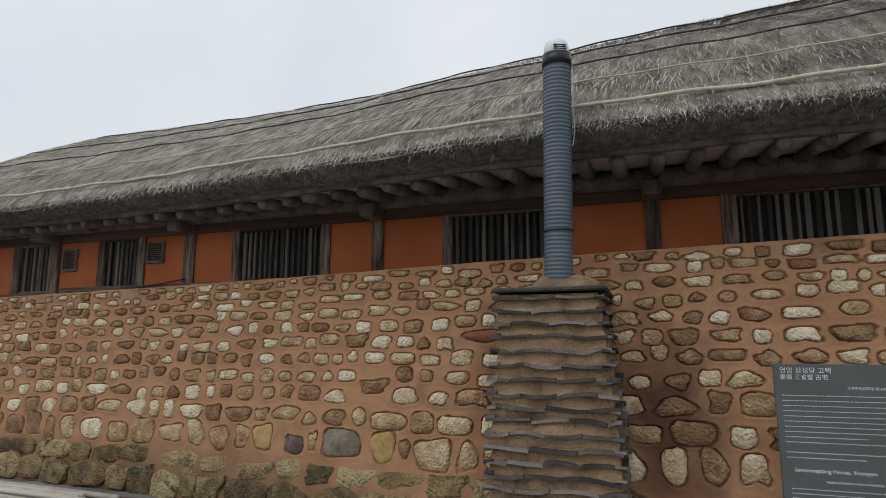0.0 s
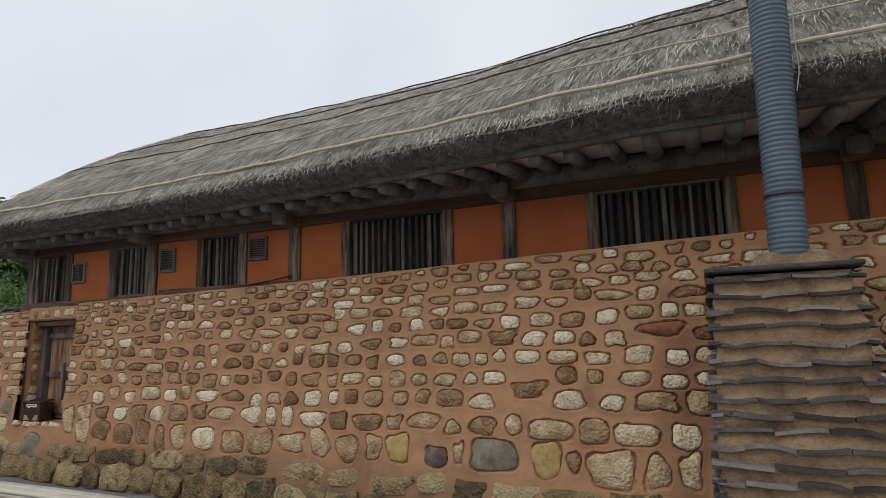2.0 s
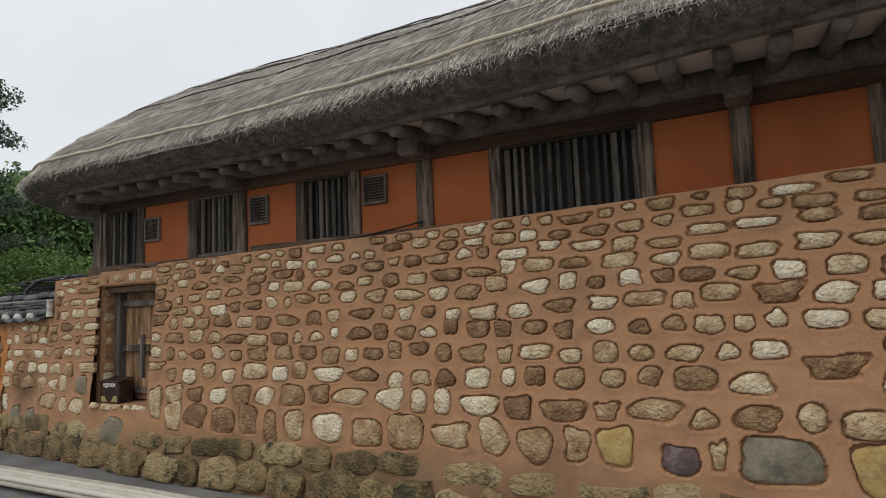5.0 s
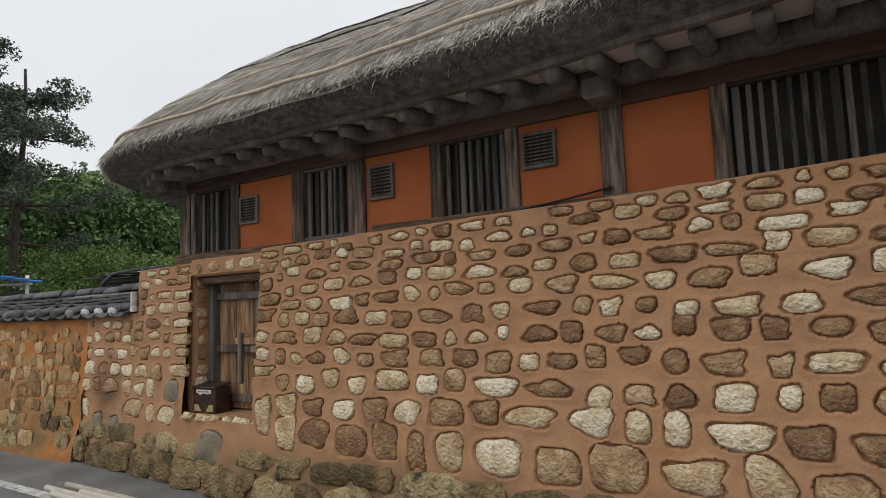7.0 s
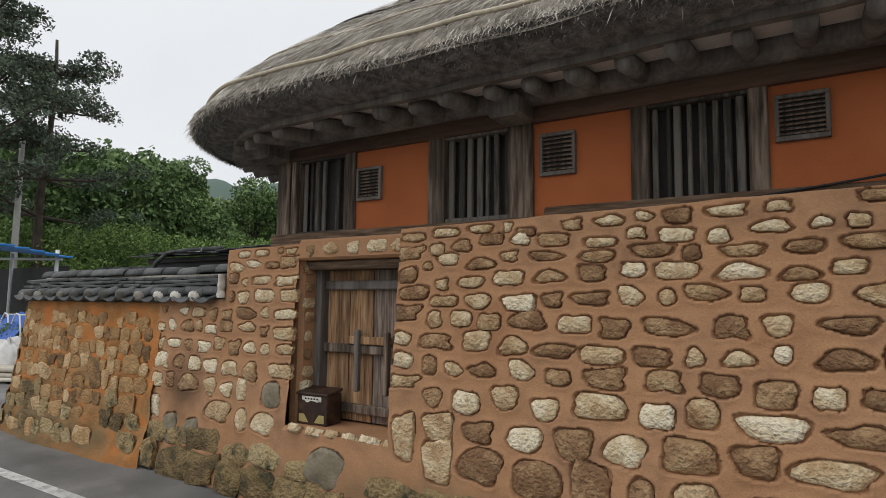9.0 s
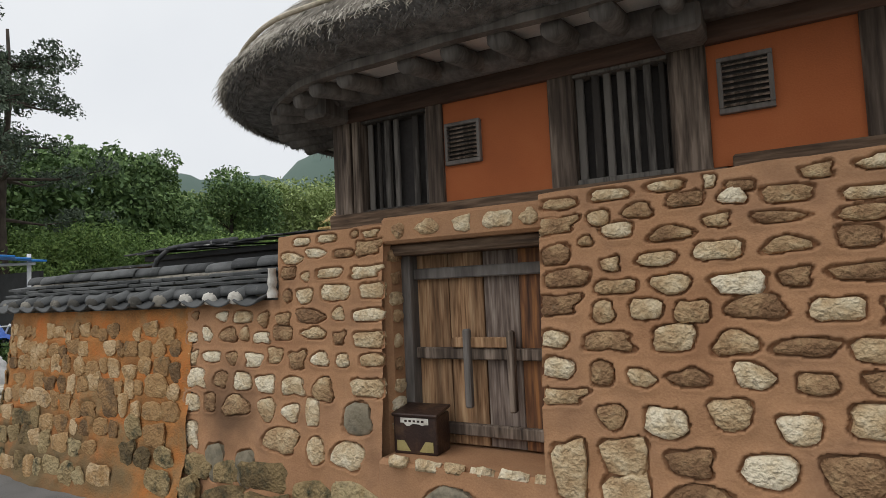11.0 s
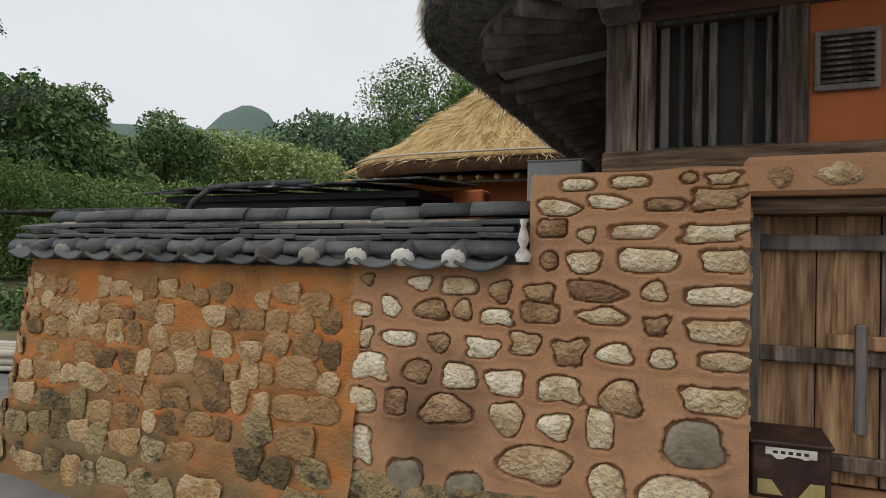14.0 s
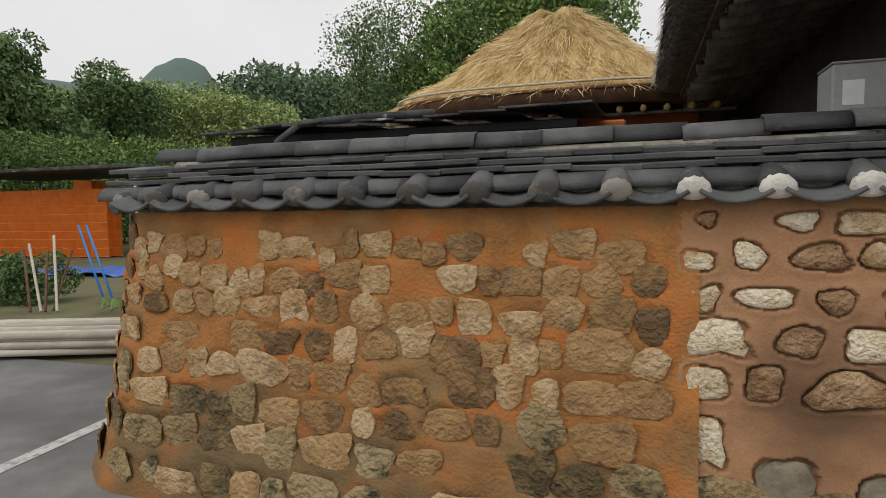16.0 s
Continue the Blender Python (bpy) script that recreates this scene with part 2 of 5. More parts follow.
blue_tarp = material("blue_tarpaulin", [(0.05, 0.12, 0.42), (0.10, 0.20, 0.58)], 3, 0.5, 0.6, 16, distance=0.05)
white_paint = material("white_painted_steel", [(0.66, 0.67, 0.67), (0.78, 0.79, 0.79)], 4, 0.5, 0.1, 40)
concrete = material("grey_concrete", [(0.36, 0.36, 0.35), (0.50, 0.50, 0.48)], 4, 0.85, 0.3, 40)
box_grey = material("grey_painted_box", [(0.30, 0.31, 0.30), (0.40, 0.41, 0.40)], 3, 0.6, 0.1, 40)
tin_brown = material("brown_tin_box", [(0.025, 0.014, 0.011), (0.05, 0.027, 0.02)], 6, 0.5, 0.3, 60, stain=(0.09, 0.05, 0.03), stain_scale=8)
mustard = material("mustard_paint", [(0.30, 0.25, 0.10), (0.42, 0.35, 0.15)], 9, 0.6, 0.2, 60)
sign_grey = material("grey_sign_board", [(0.085, 0.095, 0.09), (0.105, 0.115, 0.11)], 3, 0.45, 0.05, 60)
sign_white = material("white_sign_lettering", [(0.62, 0.64, 0.63), (0.70, 0.72, 0.71)], 3, 0.6, 0, 60)
bark = material("tree_bark", [(0.045, 0.036, 0.03), (0.10, 0.08, 0.065)], 6, 0.95, 0.8, 25, stretch=(1, 1, 0.3))
bamboo_pole = material("pale_bamboo_pole", [(0.40, 0.36, 0.29), (0.58, 0.54, 0.46)], 6, 0.8, 0.3, 60, vary="object")
scrap_wood = material("red_brown_scrap_wood", [(0.10, 0.05, 0.03), (0.20, 0.11, 0.065)], 6, 0.85, 0.4, 50)
sack_white = material("white_sacking", [(0.55, 0.54, 0.52), (0.70, 0.69, 0.67)], 6, 0.9, 0.4, 60)
# near-black colour that stands for the shade in rooms and gaps
room_shade = material("painted_room_shade", [(0.035, 0.031, 0.03), (0.06, 0.054, 0.05)], 4, 0.9, 0, 40)
leaf_deep = material("deep_green_leaves", [(0.07, 0.12, 0.048), (0.135, 0.215, 0.08), (0.22, 0.32, 0.12)], 0.35, 0.8, 0, 10, vary="island", spread=(0.1, 0.9))
leaf_mid = material("mid_green_leaves", [(0.085, 0.145, 0.045), (0.165, 0.26, 0.075), (0.27, 0.38, 0.12)], 0.35, 0.8, 0, 10, vary="island", spread=(0.1, 0.9))
leaf_bamboo = material("bamboo_leaves", [(0.18, 0.24, 0.085), (0.30, 0.38, 0.145), (0.43, 0.50, 0.22)], 0.35, 0.8, 0, 10, vary="island", spread=(0.1, 0.9))
leaf_pine = material("pine_needles", [(0.065, 0.09, 0.065), (0.115, 0.15, 0.105), (0.17, 0.21, 0.145)], 0.4, 0.85, 0, 10, vary="island", spread=(0.1, 0.9))
# ridge and far hill: distance haze is mixed into the leaf colours
leaf_ridge = material("hazed_ridge_leaves", [(0.085, 0.135, 0.085), (0.14, 0.21, 0.12), (0.20, 0.285, 0.16)], 0.2, 0.85, 0, 10, vary="island", spread=(0.1, 0.9))
leaf_haze = material("hazed_hill_woods", [(0.075, 0.115, 0.10), (0.12, 0.17, 0.145)], 0.05, 0.95, 0, 5, vary="island")


# ---- mesh helpers ----
def mesh_of(verts, faces, mat, smooth=False, name="mesh"):
    me = bpy.data.meshes.new(name)
    me.from_pydata([tuple(map(float, v)) for v in verts], [], [tuple(map(int, f)) for f in faces])
    me.materials.append(mat)
    if smooth:
        me.polygons.foreach_set("use_smooth", [True] * len(me.polygons))
    me.update()
    return me


class Build:
    """Gathers verts and faces for one mesh."""

    def __init__(self):
        self.v, self.f = [], []

    def add(self, verts, faces, m=None):
        k = len(self.v)
        self.v += [tuple(m @ Vector(v)) if m else tuple(v) for v in verts]
        self.f += [tuple(i + k for i in f) for f in faces]
        return self

    def box(self, a, b, m=None, bevel=0.0):
        if not bevel:
            x0, y0, z0, x1, y1, z1 = *a, *b
            v = [(x0, y0, z0), (x1, y0, z0), (x1, y1, z0), (x0, y1, z0), (x0, y0, z1), (x1, y0, z1), (x1, y1, z1), (x0, y1, z1)]
            return self.add(v, [(3, 2, 1, 0), (4, 5, 6, 7), (0, 1, 5, 4), (1, 2, 6, 5), (2, 3, 7, 6), (3, 0, 4, 7)], m)
        bm = bmesh.new()
        bmesh.ops.create_cube(bm, size=1)
        for v in bm.verts:
            v.co = Vector([(a[i] + b[i]) / 2 + v.co[i] * (b[i] - a[i]) for i in range(3)])
        bmesh.ops.bevel(bm, geom=bm.edges[:], offset=bevel, segments=1, affect="EDGES", profile=0.5)
        bm.verts.index_update()
        self.add([v.co[:] for v in bm.verts], [[v.index for v in f.verts] for f in bm.faces], m)
        bm.free()
        return self

    def tube(self, points, radius, n=8, caps=True, squash=1.0):
        """A round bar along points; radius a number or one for each point."""
        pts = [Vector(p) for p in points]
        rad = radius if isinstance(radius, (list, tuple)) else [radius] * len(pts)
        k = len(self.v)
        for i, p in enumerate(pts):
            d = (pts[min(i + 1, len(pts) - 1)] - pts[max(i - 1, 0)]).normalized()
            side = d.cross(Vector((0, 0, 1)) if abs(d.z) < 0.95 else Vector((1, 0, 0))).normalized()
            up = side.cross(d)
            for j in range(n):
                a = math.tau * j / n
                self.v.append(tuple(p + side * math.cos(a) * rad[i] + up * math.sin(a) * rad[i] * squash))
        for i in range(len(pts) - 1):
            for j in range(n):
                a, b = k + i * n + j, k + i * n + (j + 1) % n
                self.f.append((a, b, b + n, a + n))
        if caps:
            self.f.append(tuple(k + j for j in range(n - 1, -1, -1)))
            self.f.append(tuple(k + (len(pts) - 1) * n + j for j in range(n)))
        return self

    def mesh(self, mat, smooth=False):
        return mesh_of(self.v, self.f, mat, smooth)


def part(name, build, mat, parent=None, label="", smooth=False, kind=""):
    ob = new(name, build.mesh(mat, smooth) if isinstance(build, Build) else build)
    ob.parent = parent
    return tagged(ob, label, kind=kind)


def thing(name, label, category, at=(0, 0, 0), group="", kind=""):
    ob = new(name)
    ob.empty_display_size = 0.1
    ob.location = at
    return tagged(ob, label, category, group, kind)


def at_parent(ob, parent):
    """Parents ob, whose mesh is in world metres, to a thing that stands elsewhere."""
    ob.parent = parent
    ob.matrix_parent_inverse = Matrix.Translation(parent.location).inverted()
    return ob

# ---- the stone wall ----
WALL_LEFT, WALL_RIGHT = -11.17, 3.3
PILLAR_LEFT, DOOR_LEFT, DOOR_RIGHT = -10.07, -9.05, -7.93
DOOR_BOTTOM, DOOR_TOP = 0.66, 2.0


def wall_top(x):
    return 2.13 if x < DOOR_RIGHT else 2.19 + (x - DOOR_RIGHT) * 0.021


def wall_face(x, z):
    """The y of the wall's front at x and z: it leans back, and bends towards the road beyond the gate's far side."""
    line = np.interp(x, [-15.0, -14.2, -13.3, -12.0, -11.1, -10.5, -9.8, -9.3, -8.0, -5.0, -3.0, -1.0, 1.0, 7.0], [5.45, 5.34, 5.26, 5.25, 5.31, 5.28, 5.24, 5.20, 5.07, 5.06, 4.94, 4.74, 4.66, 4.50])
    lean = np.interp(x, [-9.0, -5.0, -2.5], [0.07, 0.11, 0.15])
    return line + lean * (z - 1.4)


rng = np.random.default_rng(7)
N_SHAPES, N_SIDES = 24, 14
SQUARE = 28
SHAPES = []
for s in range(SQUARE):
    th = np.arange(48) / 48 * math.tau
    p = 2.5 + 2.0 * rng.random() if s < N_SHAPES else 4.5
    r = (np.abs(np.cos(th)) ** p + np.abs(np.sin(th)) ** p) ** (-1 / p)
    for k in (1, 2, 3, 4, 5):
        r *= 1 + (0.11, 0.085, 0.085, 0.065, 0.045)[k - 1] * rng.standard_normal() * np.cos(k * th + rng.random() * 6.28)
    SHAPES.append(r / max(np.max(np.abs(r * np.cos(th))), np.max(np.abs(r * np.sin(th)))))


def radius_at(shape, angle):
    return np.interp(np.mod(angle, math.tau), np.arange(49) / 48 * math.tau, np.append(SHAPES[shape], SHAPES[shape][0]))


def stone_verts(shape, bulge=1.0):
    """A rounded stone of unit half width and height in x and z, its face towards -y."""
    r = np.random.default_rng(100 + shape)
    v, f = [], []
    for scale, out in ((1.0, 0.7), (0.985, -0.30), (0.80, -0.60 * bulge)):
        for j in range(N_SIDES):
            a = math.tau * (j + 0.15 * r.standard_normal()) / N_SIDES
            q = radius_at(shape, a) * scale * (1 + 0.04 * r.standard_normal())
            v.append((q * math.cos(a), out + (0.09 if scale < 0.9 else 0.07) * r.standard_normal(), q * math.sin(a)))
    v.append((0.15 * r.standard_normal(), -0.66 * bulge, 0.15 * r.standard_normal()))
    for ring in (0, 1):
        for j in range(N_SIDES):
            a, b = ring * N_SIDES + j, ring * N_SIDES + (j + 1) % N_SIDES
            f.append((a, b, b + N_SIDES, a + N_SIDES))
    for j in range(N_SIDES):
        f.append((2 * N_SIDES + j, 2 * N_SIDES + (j + 1) % N_SIDES, 3 * N_SIDES))
    return v, f


SPECIAL = [(-0.82, 1.66, 0.21, 0.062, red_stone), (-3.11, 0.66, 0.125, 0.135, ochre_stone), (-2.70, 0.62, 0.125, 0.095, plum_stone),
           (-2.18, 0.66, 0.22, 0.14, grey_stone), (-1.72, 0.66, 0.13, 0.14, ochre_stone), (-1.22, 0.62, 0.19, 0.15, stone),
           (-1.86, 1.19, 0.16, 0.075, stone), (-8.55, 0.40, 0.21, 0.17, grey_stone), (-10.75, 0.42, 0.12, 0.15, grey_stone),
           (-10.4, 0.43, 0.15, 0.17, grey_stone), (-7.80, 0.74, 0.10, 0.17, stone), (-9.26, 0.86, 0.17, 0.12, grey_stone)]
# squared quoins at both corners of the gate's opening
QUOINS = []
for qz, ql, qr, qh in ((1.09, 0.15, 0.13, 0.066), (1.25, 0.12, 0.10, 0.05), (1.40, 0.14, 0.085, 0.06), (1.56, 0.155, 0.12, 0.05), (1.70, 0.11, 0.14, 0.058), (1.845, 0.15, 0.09, 0.05), (1.985, 0.13, 0.12, 0.06)):
    QUOINS += [(DOOR_LEFT - ql + 0.012, qz - 0.02 * (ql > 0.13), ql, qh, stone), (DOOR_RIGHT + qr - 0.012, qz + 0.02 * (qr > 0.1), qr, 0.115 - qh, stone)]
ROWS_Z = [(2.175, 0.036, 0.075), (2.075, 0.036, 0.075), (1.965, 0.038, 0.085), (1.84, 0.044, 0.085), (1.70, 0.05, 0.085), (1.55, 0.054, 0.09), (1.395, 0.055, 0.085),
          (1.235, 0.058, 0.09), (1.06, 0.072, 0.11), (0.86, 0.085, 0.115), (0.62, 0.12, 0.125)]


def in_wall(x, z, hw, hh):
    if x - hw < WALL_LEFT or x + hw > WALL_RIGHT:
        return False
    if x - hw < PILLAR_LEFT and z + hh > 1.60:
        return False
    if x + hw > DOOR_LEFT + 0.03 and x - hw < DOOR_RIGHT - 0.03 and z + hh > DOOR_BOTTOM - 0.03:
        return False
    return z + hh < wall_top(x) - 0.015


laid = [(x, z, hw, hh, int(rng.integers(N_SHAPES)), m) for x, z, hw, hh, m in SPECIAL]
laid += [(x, z, hw, hh, int(rng.integers(N_SHAPES, SQUARE)), m) for x, z, hw, hh, m in QUOINS]
placed = len(laid)
for zc, hh, hw in ROWS_Z:
    x = WALL_LEFT + 0.02
    while x < WALL_RIGHT:
        w = hw * rng.uniform(0.6, 1.6)
        h = hh * rng.uniform(0.82, 1.30)
        z = zc + (x + 6) * 0.019 * (zc / 2.1) * (x > DOOR_RIGHT) + rng.normal(0, 0.014) + 0.012 * math.sin(x * 2.3 + zc * 9)
        for small in (1.0, 0.75, 0.5):
            w_, h_ = w * small, h * (0.55 + 0.45 * small)
            cx = x + w_
            free = in_wall(cx, z, w_, h_) and not any(abs(cx - q[0]) < w_ + q[2] + 0.02 and abs(z - q[1]) < h_ + q[3] + 0.004 for q in laid[:placed])
            if free:
                laid.append((cx, z, w_, h_, int(rng.integers(N_SHAPES)), stone))
                break
        x += 2 * w_ + rng.uniform(0.03, 0.085) if free else 0.04

STEP = 0.009
xs = np.arange(WALL_LEFT, WALL_RIGHT + STEP, STEP)
zs_n = int(2.35 / STEP)
unit = np.linspace(0, 1, zs_n)
tops = np.array([wall_top(x) for x in xs])
GX = np.repeat(xs[:, None], zs_n, 1)
GZ = -0.25 + (tops[:, None] + 0.25) * unit[None, :]
depth = np.zeros_like(GX)
for i in range(3):
    depth += (0.011, 0.006, 0.004)[i] * np.sin(GX * (2.1, 6.3, 14.7)[i] + 1.7 * i + 2 * np.sin(GZ * (3.1, 5.7, 11.0)[i])) * np.cos(GZ * (3.7, 7.9, 17.0)[i] + i)
depth += rng.normal(0, 0.0006, GX.shape)
groove = np.zeros_like(GX)
for cx, cz, hw, hh, shape, m in laid:
    i0, i1 = np.searchsorted(xs, [cx - 1.5 * hw - 0.05, cx + 1.5 * hw + 0.05])
    sub = (slice(i0, i1), slice(None))
    dx, dz = GX[sub] - cx, GZ[sub] - cz
    far = np.hypot(dx / hw, dz / hh)
    edge = radius_at(shape, np.arctan2(dz / hh, dx / hw))
    gap = (far - edge) * min(hw, hh)
    cut = np.where(gap < 0.007, 0.027, 0.0) + np.where((gap >= 0.007) & (gap < 0.045), -0.007 * (1 - (gap - 0.007) / 0.038), 0)
    low = groove[sub]
    groove[sub] = np.where(cut > 0, np.maximum(low, cut), np.where(low <= 0, np.minimum(low, cut), low))
GY = wall_face(GX, GZ) + depth + groove
# the crown slopes back up to the house
back_rows = 6
b = np.linspace(0.12, 1, back_rows)
BX = np.repeat(xs[:, None], back_rows, 1)
BY = GY[:, -1:] + (5.66 - GY[:, -1:]) * b[None, :]
BZ = GZ[:, -1:] + 0.05 * np.sin(b * 1.57)[None, :] + 0.008 * np.sin(BX * 9) * np.cos(BX * 3.7)
VX, VY, VZ = np.concatenate([GX, BX], 1), np.concatenate([GY, BY], 1), np.concatenate([GZ, BZ], 1)
cols, rows = VX.shape
ids = np.arange(cols * rows).reshape(cols, rows)
quads = np.stack([ids[:-1, :-1], ids[1:, :-1], ids[1:, 1:], ids[:-1, 1:]], -1)
mx = (VX[:-1, :-1] + VX[1:, 1:]) / 2
mz = (VZ[:-1, :-1] + VZ[1:, 1:]) / 2
keep = ~((mx > DOOR_LEFT) & (mx < DOOR_RIGHT) & (mz > DOOR_BOTTOM))
keep &= ~((mx < PILLAR_LEFT) & (mz > 1.66))
quads = quads[keep]
wall_mesh = bpy.data.meshes.new("wall_mesh")
flat = np.stack([VX, VY, VZ], -1).reshape(-1, 3)
wall_mesh.from_pydata(flat.tolist(), [], quads.tolist())
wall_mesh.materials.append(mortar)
wall_mesh.polygons.foreach_set("use_smooth", [True] * len(wall_mesh.polygons))
wall_south = tagged(new("wall_south", wall_mesh), "clay-mortared field-stone wall below the house", "stone wall", kind="structure")

# reveals, threshold and back of the gate's opening, butted against the face
reveal = Build()
for xa, xb in ((DOOR_LEFT - 0.14, DOOR_LEFT), (DOOR_RIGHT, DOOR_RIGHT + 0.14)):
    reveal.box((xa, 5.12 if xa > -8.5 else 5.26, 0.0), (xb, 5.62, 2.12), bevel=0.035)
part("jamb", reveal, mortar, wall_south, "clay-plastered gate jambs")
threshold = Build().box((DOOR_LEFT - 0.02, 5.08, 0.2), (DOOR_RIGHT + 0.02, 5.62, DOOR_BOTTOM), bevel=0.03)
part("threshold", threshold, mortar, wall_south, "worn clay threshold")
over = Build().box((DOOR_LEFT - 0.02, 5.22, 2.0), (DOOR_RIGHT + 0.05, 5.62, 2.175), bevel=0.02)
part("gate_head", over, mortar, wall_south, "clay strip above the gate")
end = Build().box((PILLAR_LEFT, 5.31, 1.3), (PILLAR_LEFT + 0.2, 5.66, 2.13), bevel=0.04)
part("pillar_end", end, mortar, wall_south, "end of the raised wall")
body = Build().box((WALL_LEFT, 5.40, -0.2), (DOOR_LEFT - 0.14, 5.6, 1.5)).box((DOOR_RIGHT + 0.14, 5.2, -0.2), (WALL_RIGHT, 5.62, 2.05))
part("wall_core", body, mortar, wall_south)
far_end = Build().box((WALL_RIGHT, 4.62, -0.2), (7.4, 5.66, 2.43), bevel=0.04)
part("wall_end", far_end, mortar, wall_south, "plain end of the wall")

# ---- old wall beyond the seam ----
OLD_LEFT = -14.2


def old_outline(s):
    """A point on the old wall's foot line s metres from the seam: along the road, then round the corner."""
    run, turn = 2.80, 0.55
    if s < run:
        x = WALL_LEFT - s
        return x, float(wall_face(x, 1.4)), 0.0
    a = (s - run) / turn
    cx, cy = WALL_LEFT - run, float(wall_face(WALL_LEFT - run, 1.4)) + turn
    if a < math.pi / 2:
        return cx - turn * math.sin(a), cy - turn * math.cos(a), a
    return cx - turn, cy + (a - math.pi / 2) * turn, math.pi / 2


def old_point(s, z, out=0.0):
    x, y, a = old_outline(s)
    push = out + (0.10 + 0.05 * min(1, a)) * (1.4 - z) + (0.16 * max(0, 0.5 - z) ** 1.2 if z < 0.5 else 0)
    return x - math.sin(a) * push, y - math.cos(a) * push, z, a


OLD_LONG = 2.80 + 0.55 * math.pi / 2 + 2.6
rng = np.random.default_rng(21)
old_laid = []
z = 0.06
while z < 1.5:
    hh0 = float(np.interp(z, [0, 1.5], [0.108, 0.066]))
    s = 0.03
    while s < OLD_LONG - 0.1:
        hw, hh = hh0 * rng.uniform(0.7, 1.65), hh0 * rng.uniform(0.78, 1.15)
        if rng.random() < 0.95:
            old_laid.append((s + hw, min(z + hh0 + rng.normal(0, 0.022), 1.57 - hh * 1.13), hw * 1.13, hh * 1.13, int(rng.integers(N_SHAPES))))
        s += 2 * hw + rng.uniform(-0.025, 0.022)
    z += 2 * hh0 + 0.006
so = np.arange(-0.09, OLD_LONG, 0.022)
zo = np.arange(-0.25, 1.62, 0.022)
OS, OZ = np.meshgrid(so, zo, indexing="ij")
out = 0.015 * np.sin(OS * 4.1 + np.sin(OZ * 6)) * np.cos(OZ * 5.3) + 0.008 * np.sin(OS * 17 + OZ * 13) + rng.normal(0, 0.002, OS.shape)
for cs, cz, hw, hh, shape in old_laid:
    i0, i1 = np.searchsorted(so, [cs - 1.4 * hw, cs + 1.4 * hw])
    dx, dz = OS[i0:i1] - cs, OZ[i0:i1] - cz
    gap = (np.hypot(dx / hw, dz / hh) - radius_at(shape, np.arctan2(dz / hh, dx / hw))) * min(hw, hh)
    out[i0:i1] = np.where(gap < 0.006, np.minimum(out[i0:i1], -0.010), out[i0:i1])
pts = [old_point(OS[i, j], OZ[i, j], out[i, j])[:3] for i in range(len(so)) for j in range(len(zo))]
n = len(zo)
faces = [(i * n + j, i * n + j + 1, (i + 1) * n + j + 1, (i + 1) * n + j) for i in range(len(so) - 1) for j in range(n - 1)]
wall_west = tagged(new("wall_west", mesh_of(pts, faces, old_clay, True)), "old orange clay and rubble wall under a tiled coping", "stone wall", kind="structure")

# ---- ground ----
g = Build()
n = 40
g.add([(-900 + 1800 * i / n, -900 + 1800 * j / n, -0.03) for i in range(n + 1) for j in range(n + 1)],
      [(i * (n + 1) + j, (i + 1) * (n + 1) + j, (i + 1) * (n + 1) + j + 1, i * (n + 1) + j + 1) for i in range(n) for j in range(n)])
tagged(part("ground", g, soil), "flat green-brown field soil around the place", "ground", kind="structure")
road = Build().box((-60, -6, -0.2), (14, 6.0, 0.0)).box((-60, 6.0, -0.2), (-15.2, 7.4, -0.004))
tagged(part("road", road, asphalt), "damp dark asphalt road along the wall", "road", kind="structure")
line = Build()
edge_pts = [(-2.0 - 0.4 * i, 4.33) for i in range(31)]
edge_pts += [(-14.2 - 1.0 * math.sin(a * math.pi / 40), 5.33 - 1.0 * math.cos(a * math.pi / 40)) for a in range(1, 21)] + [(-15.28, 6.4), (-15.4, 10.0)]
for (xa, ya), (xb, yb) in zip(edge_pts, edge_pts[1:]):
    d = Vector((xb - xa, yb - ya)).normalized() * 0.06
    line.add([(xa - d.y, ya + d.x, 0.004), (xb - d.y, yb + d.x, 0.004), (xb + d.y, yb - d.x, 0.004), (xa + d.y, ya - d.x, 0.004)], [(0, 1, 2, 3)])
tagged(part("road_line", line, road_paint), "worn white painted road edge line", "road marking", kind="structure")

# ---- the house ----
FACE, SILL, HEAD, BEAM_TOP = 5.62, 2.36, 2.96, 3.16


def sill_at(x):
    return 2.28 + (x + 8) * 0.012


house = thing("thatched_house", "long low house of orange clay, dark timber and grey thatch", "house", (-1.5, 8.2, 0))


def house_part(name, build, mat, label="", smooth=False):
    return at_parent(part(name, build, mat, None, label, smooth), house)


# solid core; the darkness of the rooms is in its colour
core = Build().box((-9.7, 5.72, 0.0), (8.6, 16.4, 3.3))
house_part("wall", core, room_shade, "solid house core, coloured as the dark of its rooms")
sill = Build().box((-9.74, 5.50, 2.16), (-7.0, 5.70, 2.275), bevel=0.012).box((-6.98, 5.53, 2.2), (8.6, 5.70, 2.34), bevel=0.012)
house_part("sill_beam", sill, beam_wood, "weathered sill beam")
house_part("top_beam", Build().box((-9.74, 5.54, 2.97), (8.6, 5.72, 3.16), bevel=0.02), plate_wood, "dark red-brown wall plate")
house_part("clay_infill", Build().box((-9.72, 5.63, 3.155), (8.6, 5.74, 3.44)), soffit, "grey clay infill above the beam")
purlin = Build().tube([(-9.95, 5.47, 3.16), (8.6, 5.47, 3.16)], 0.10, 10)
house_part("purlin", purlin, dark_wood, "round eaves purlin", True)
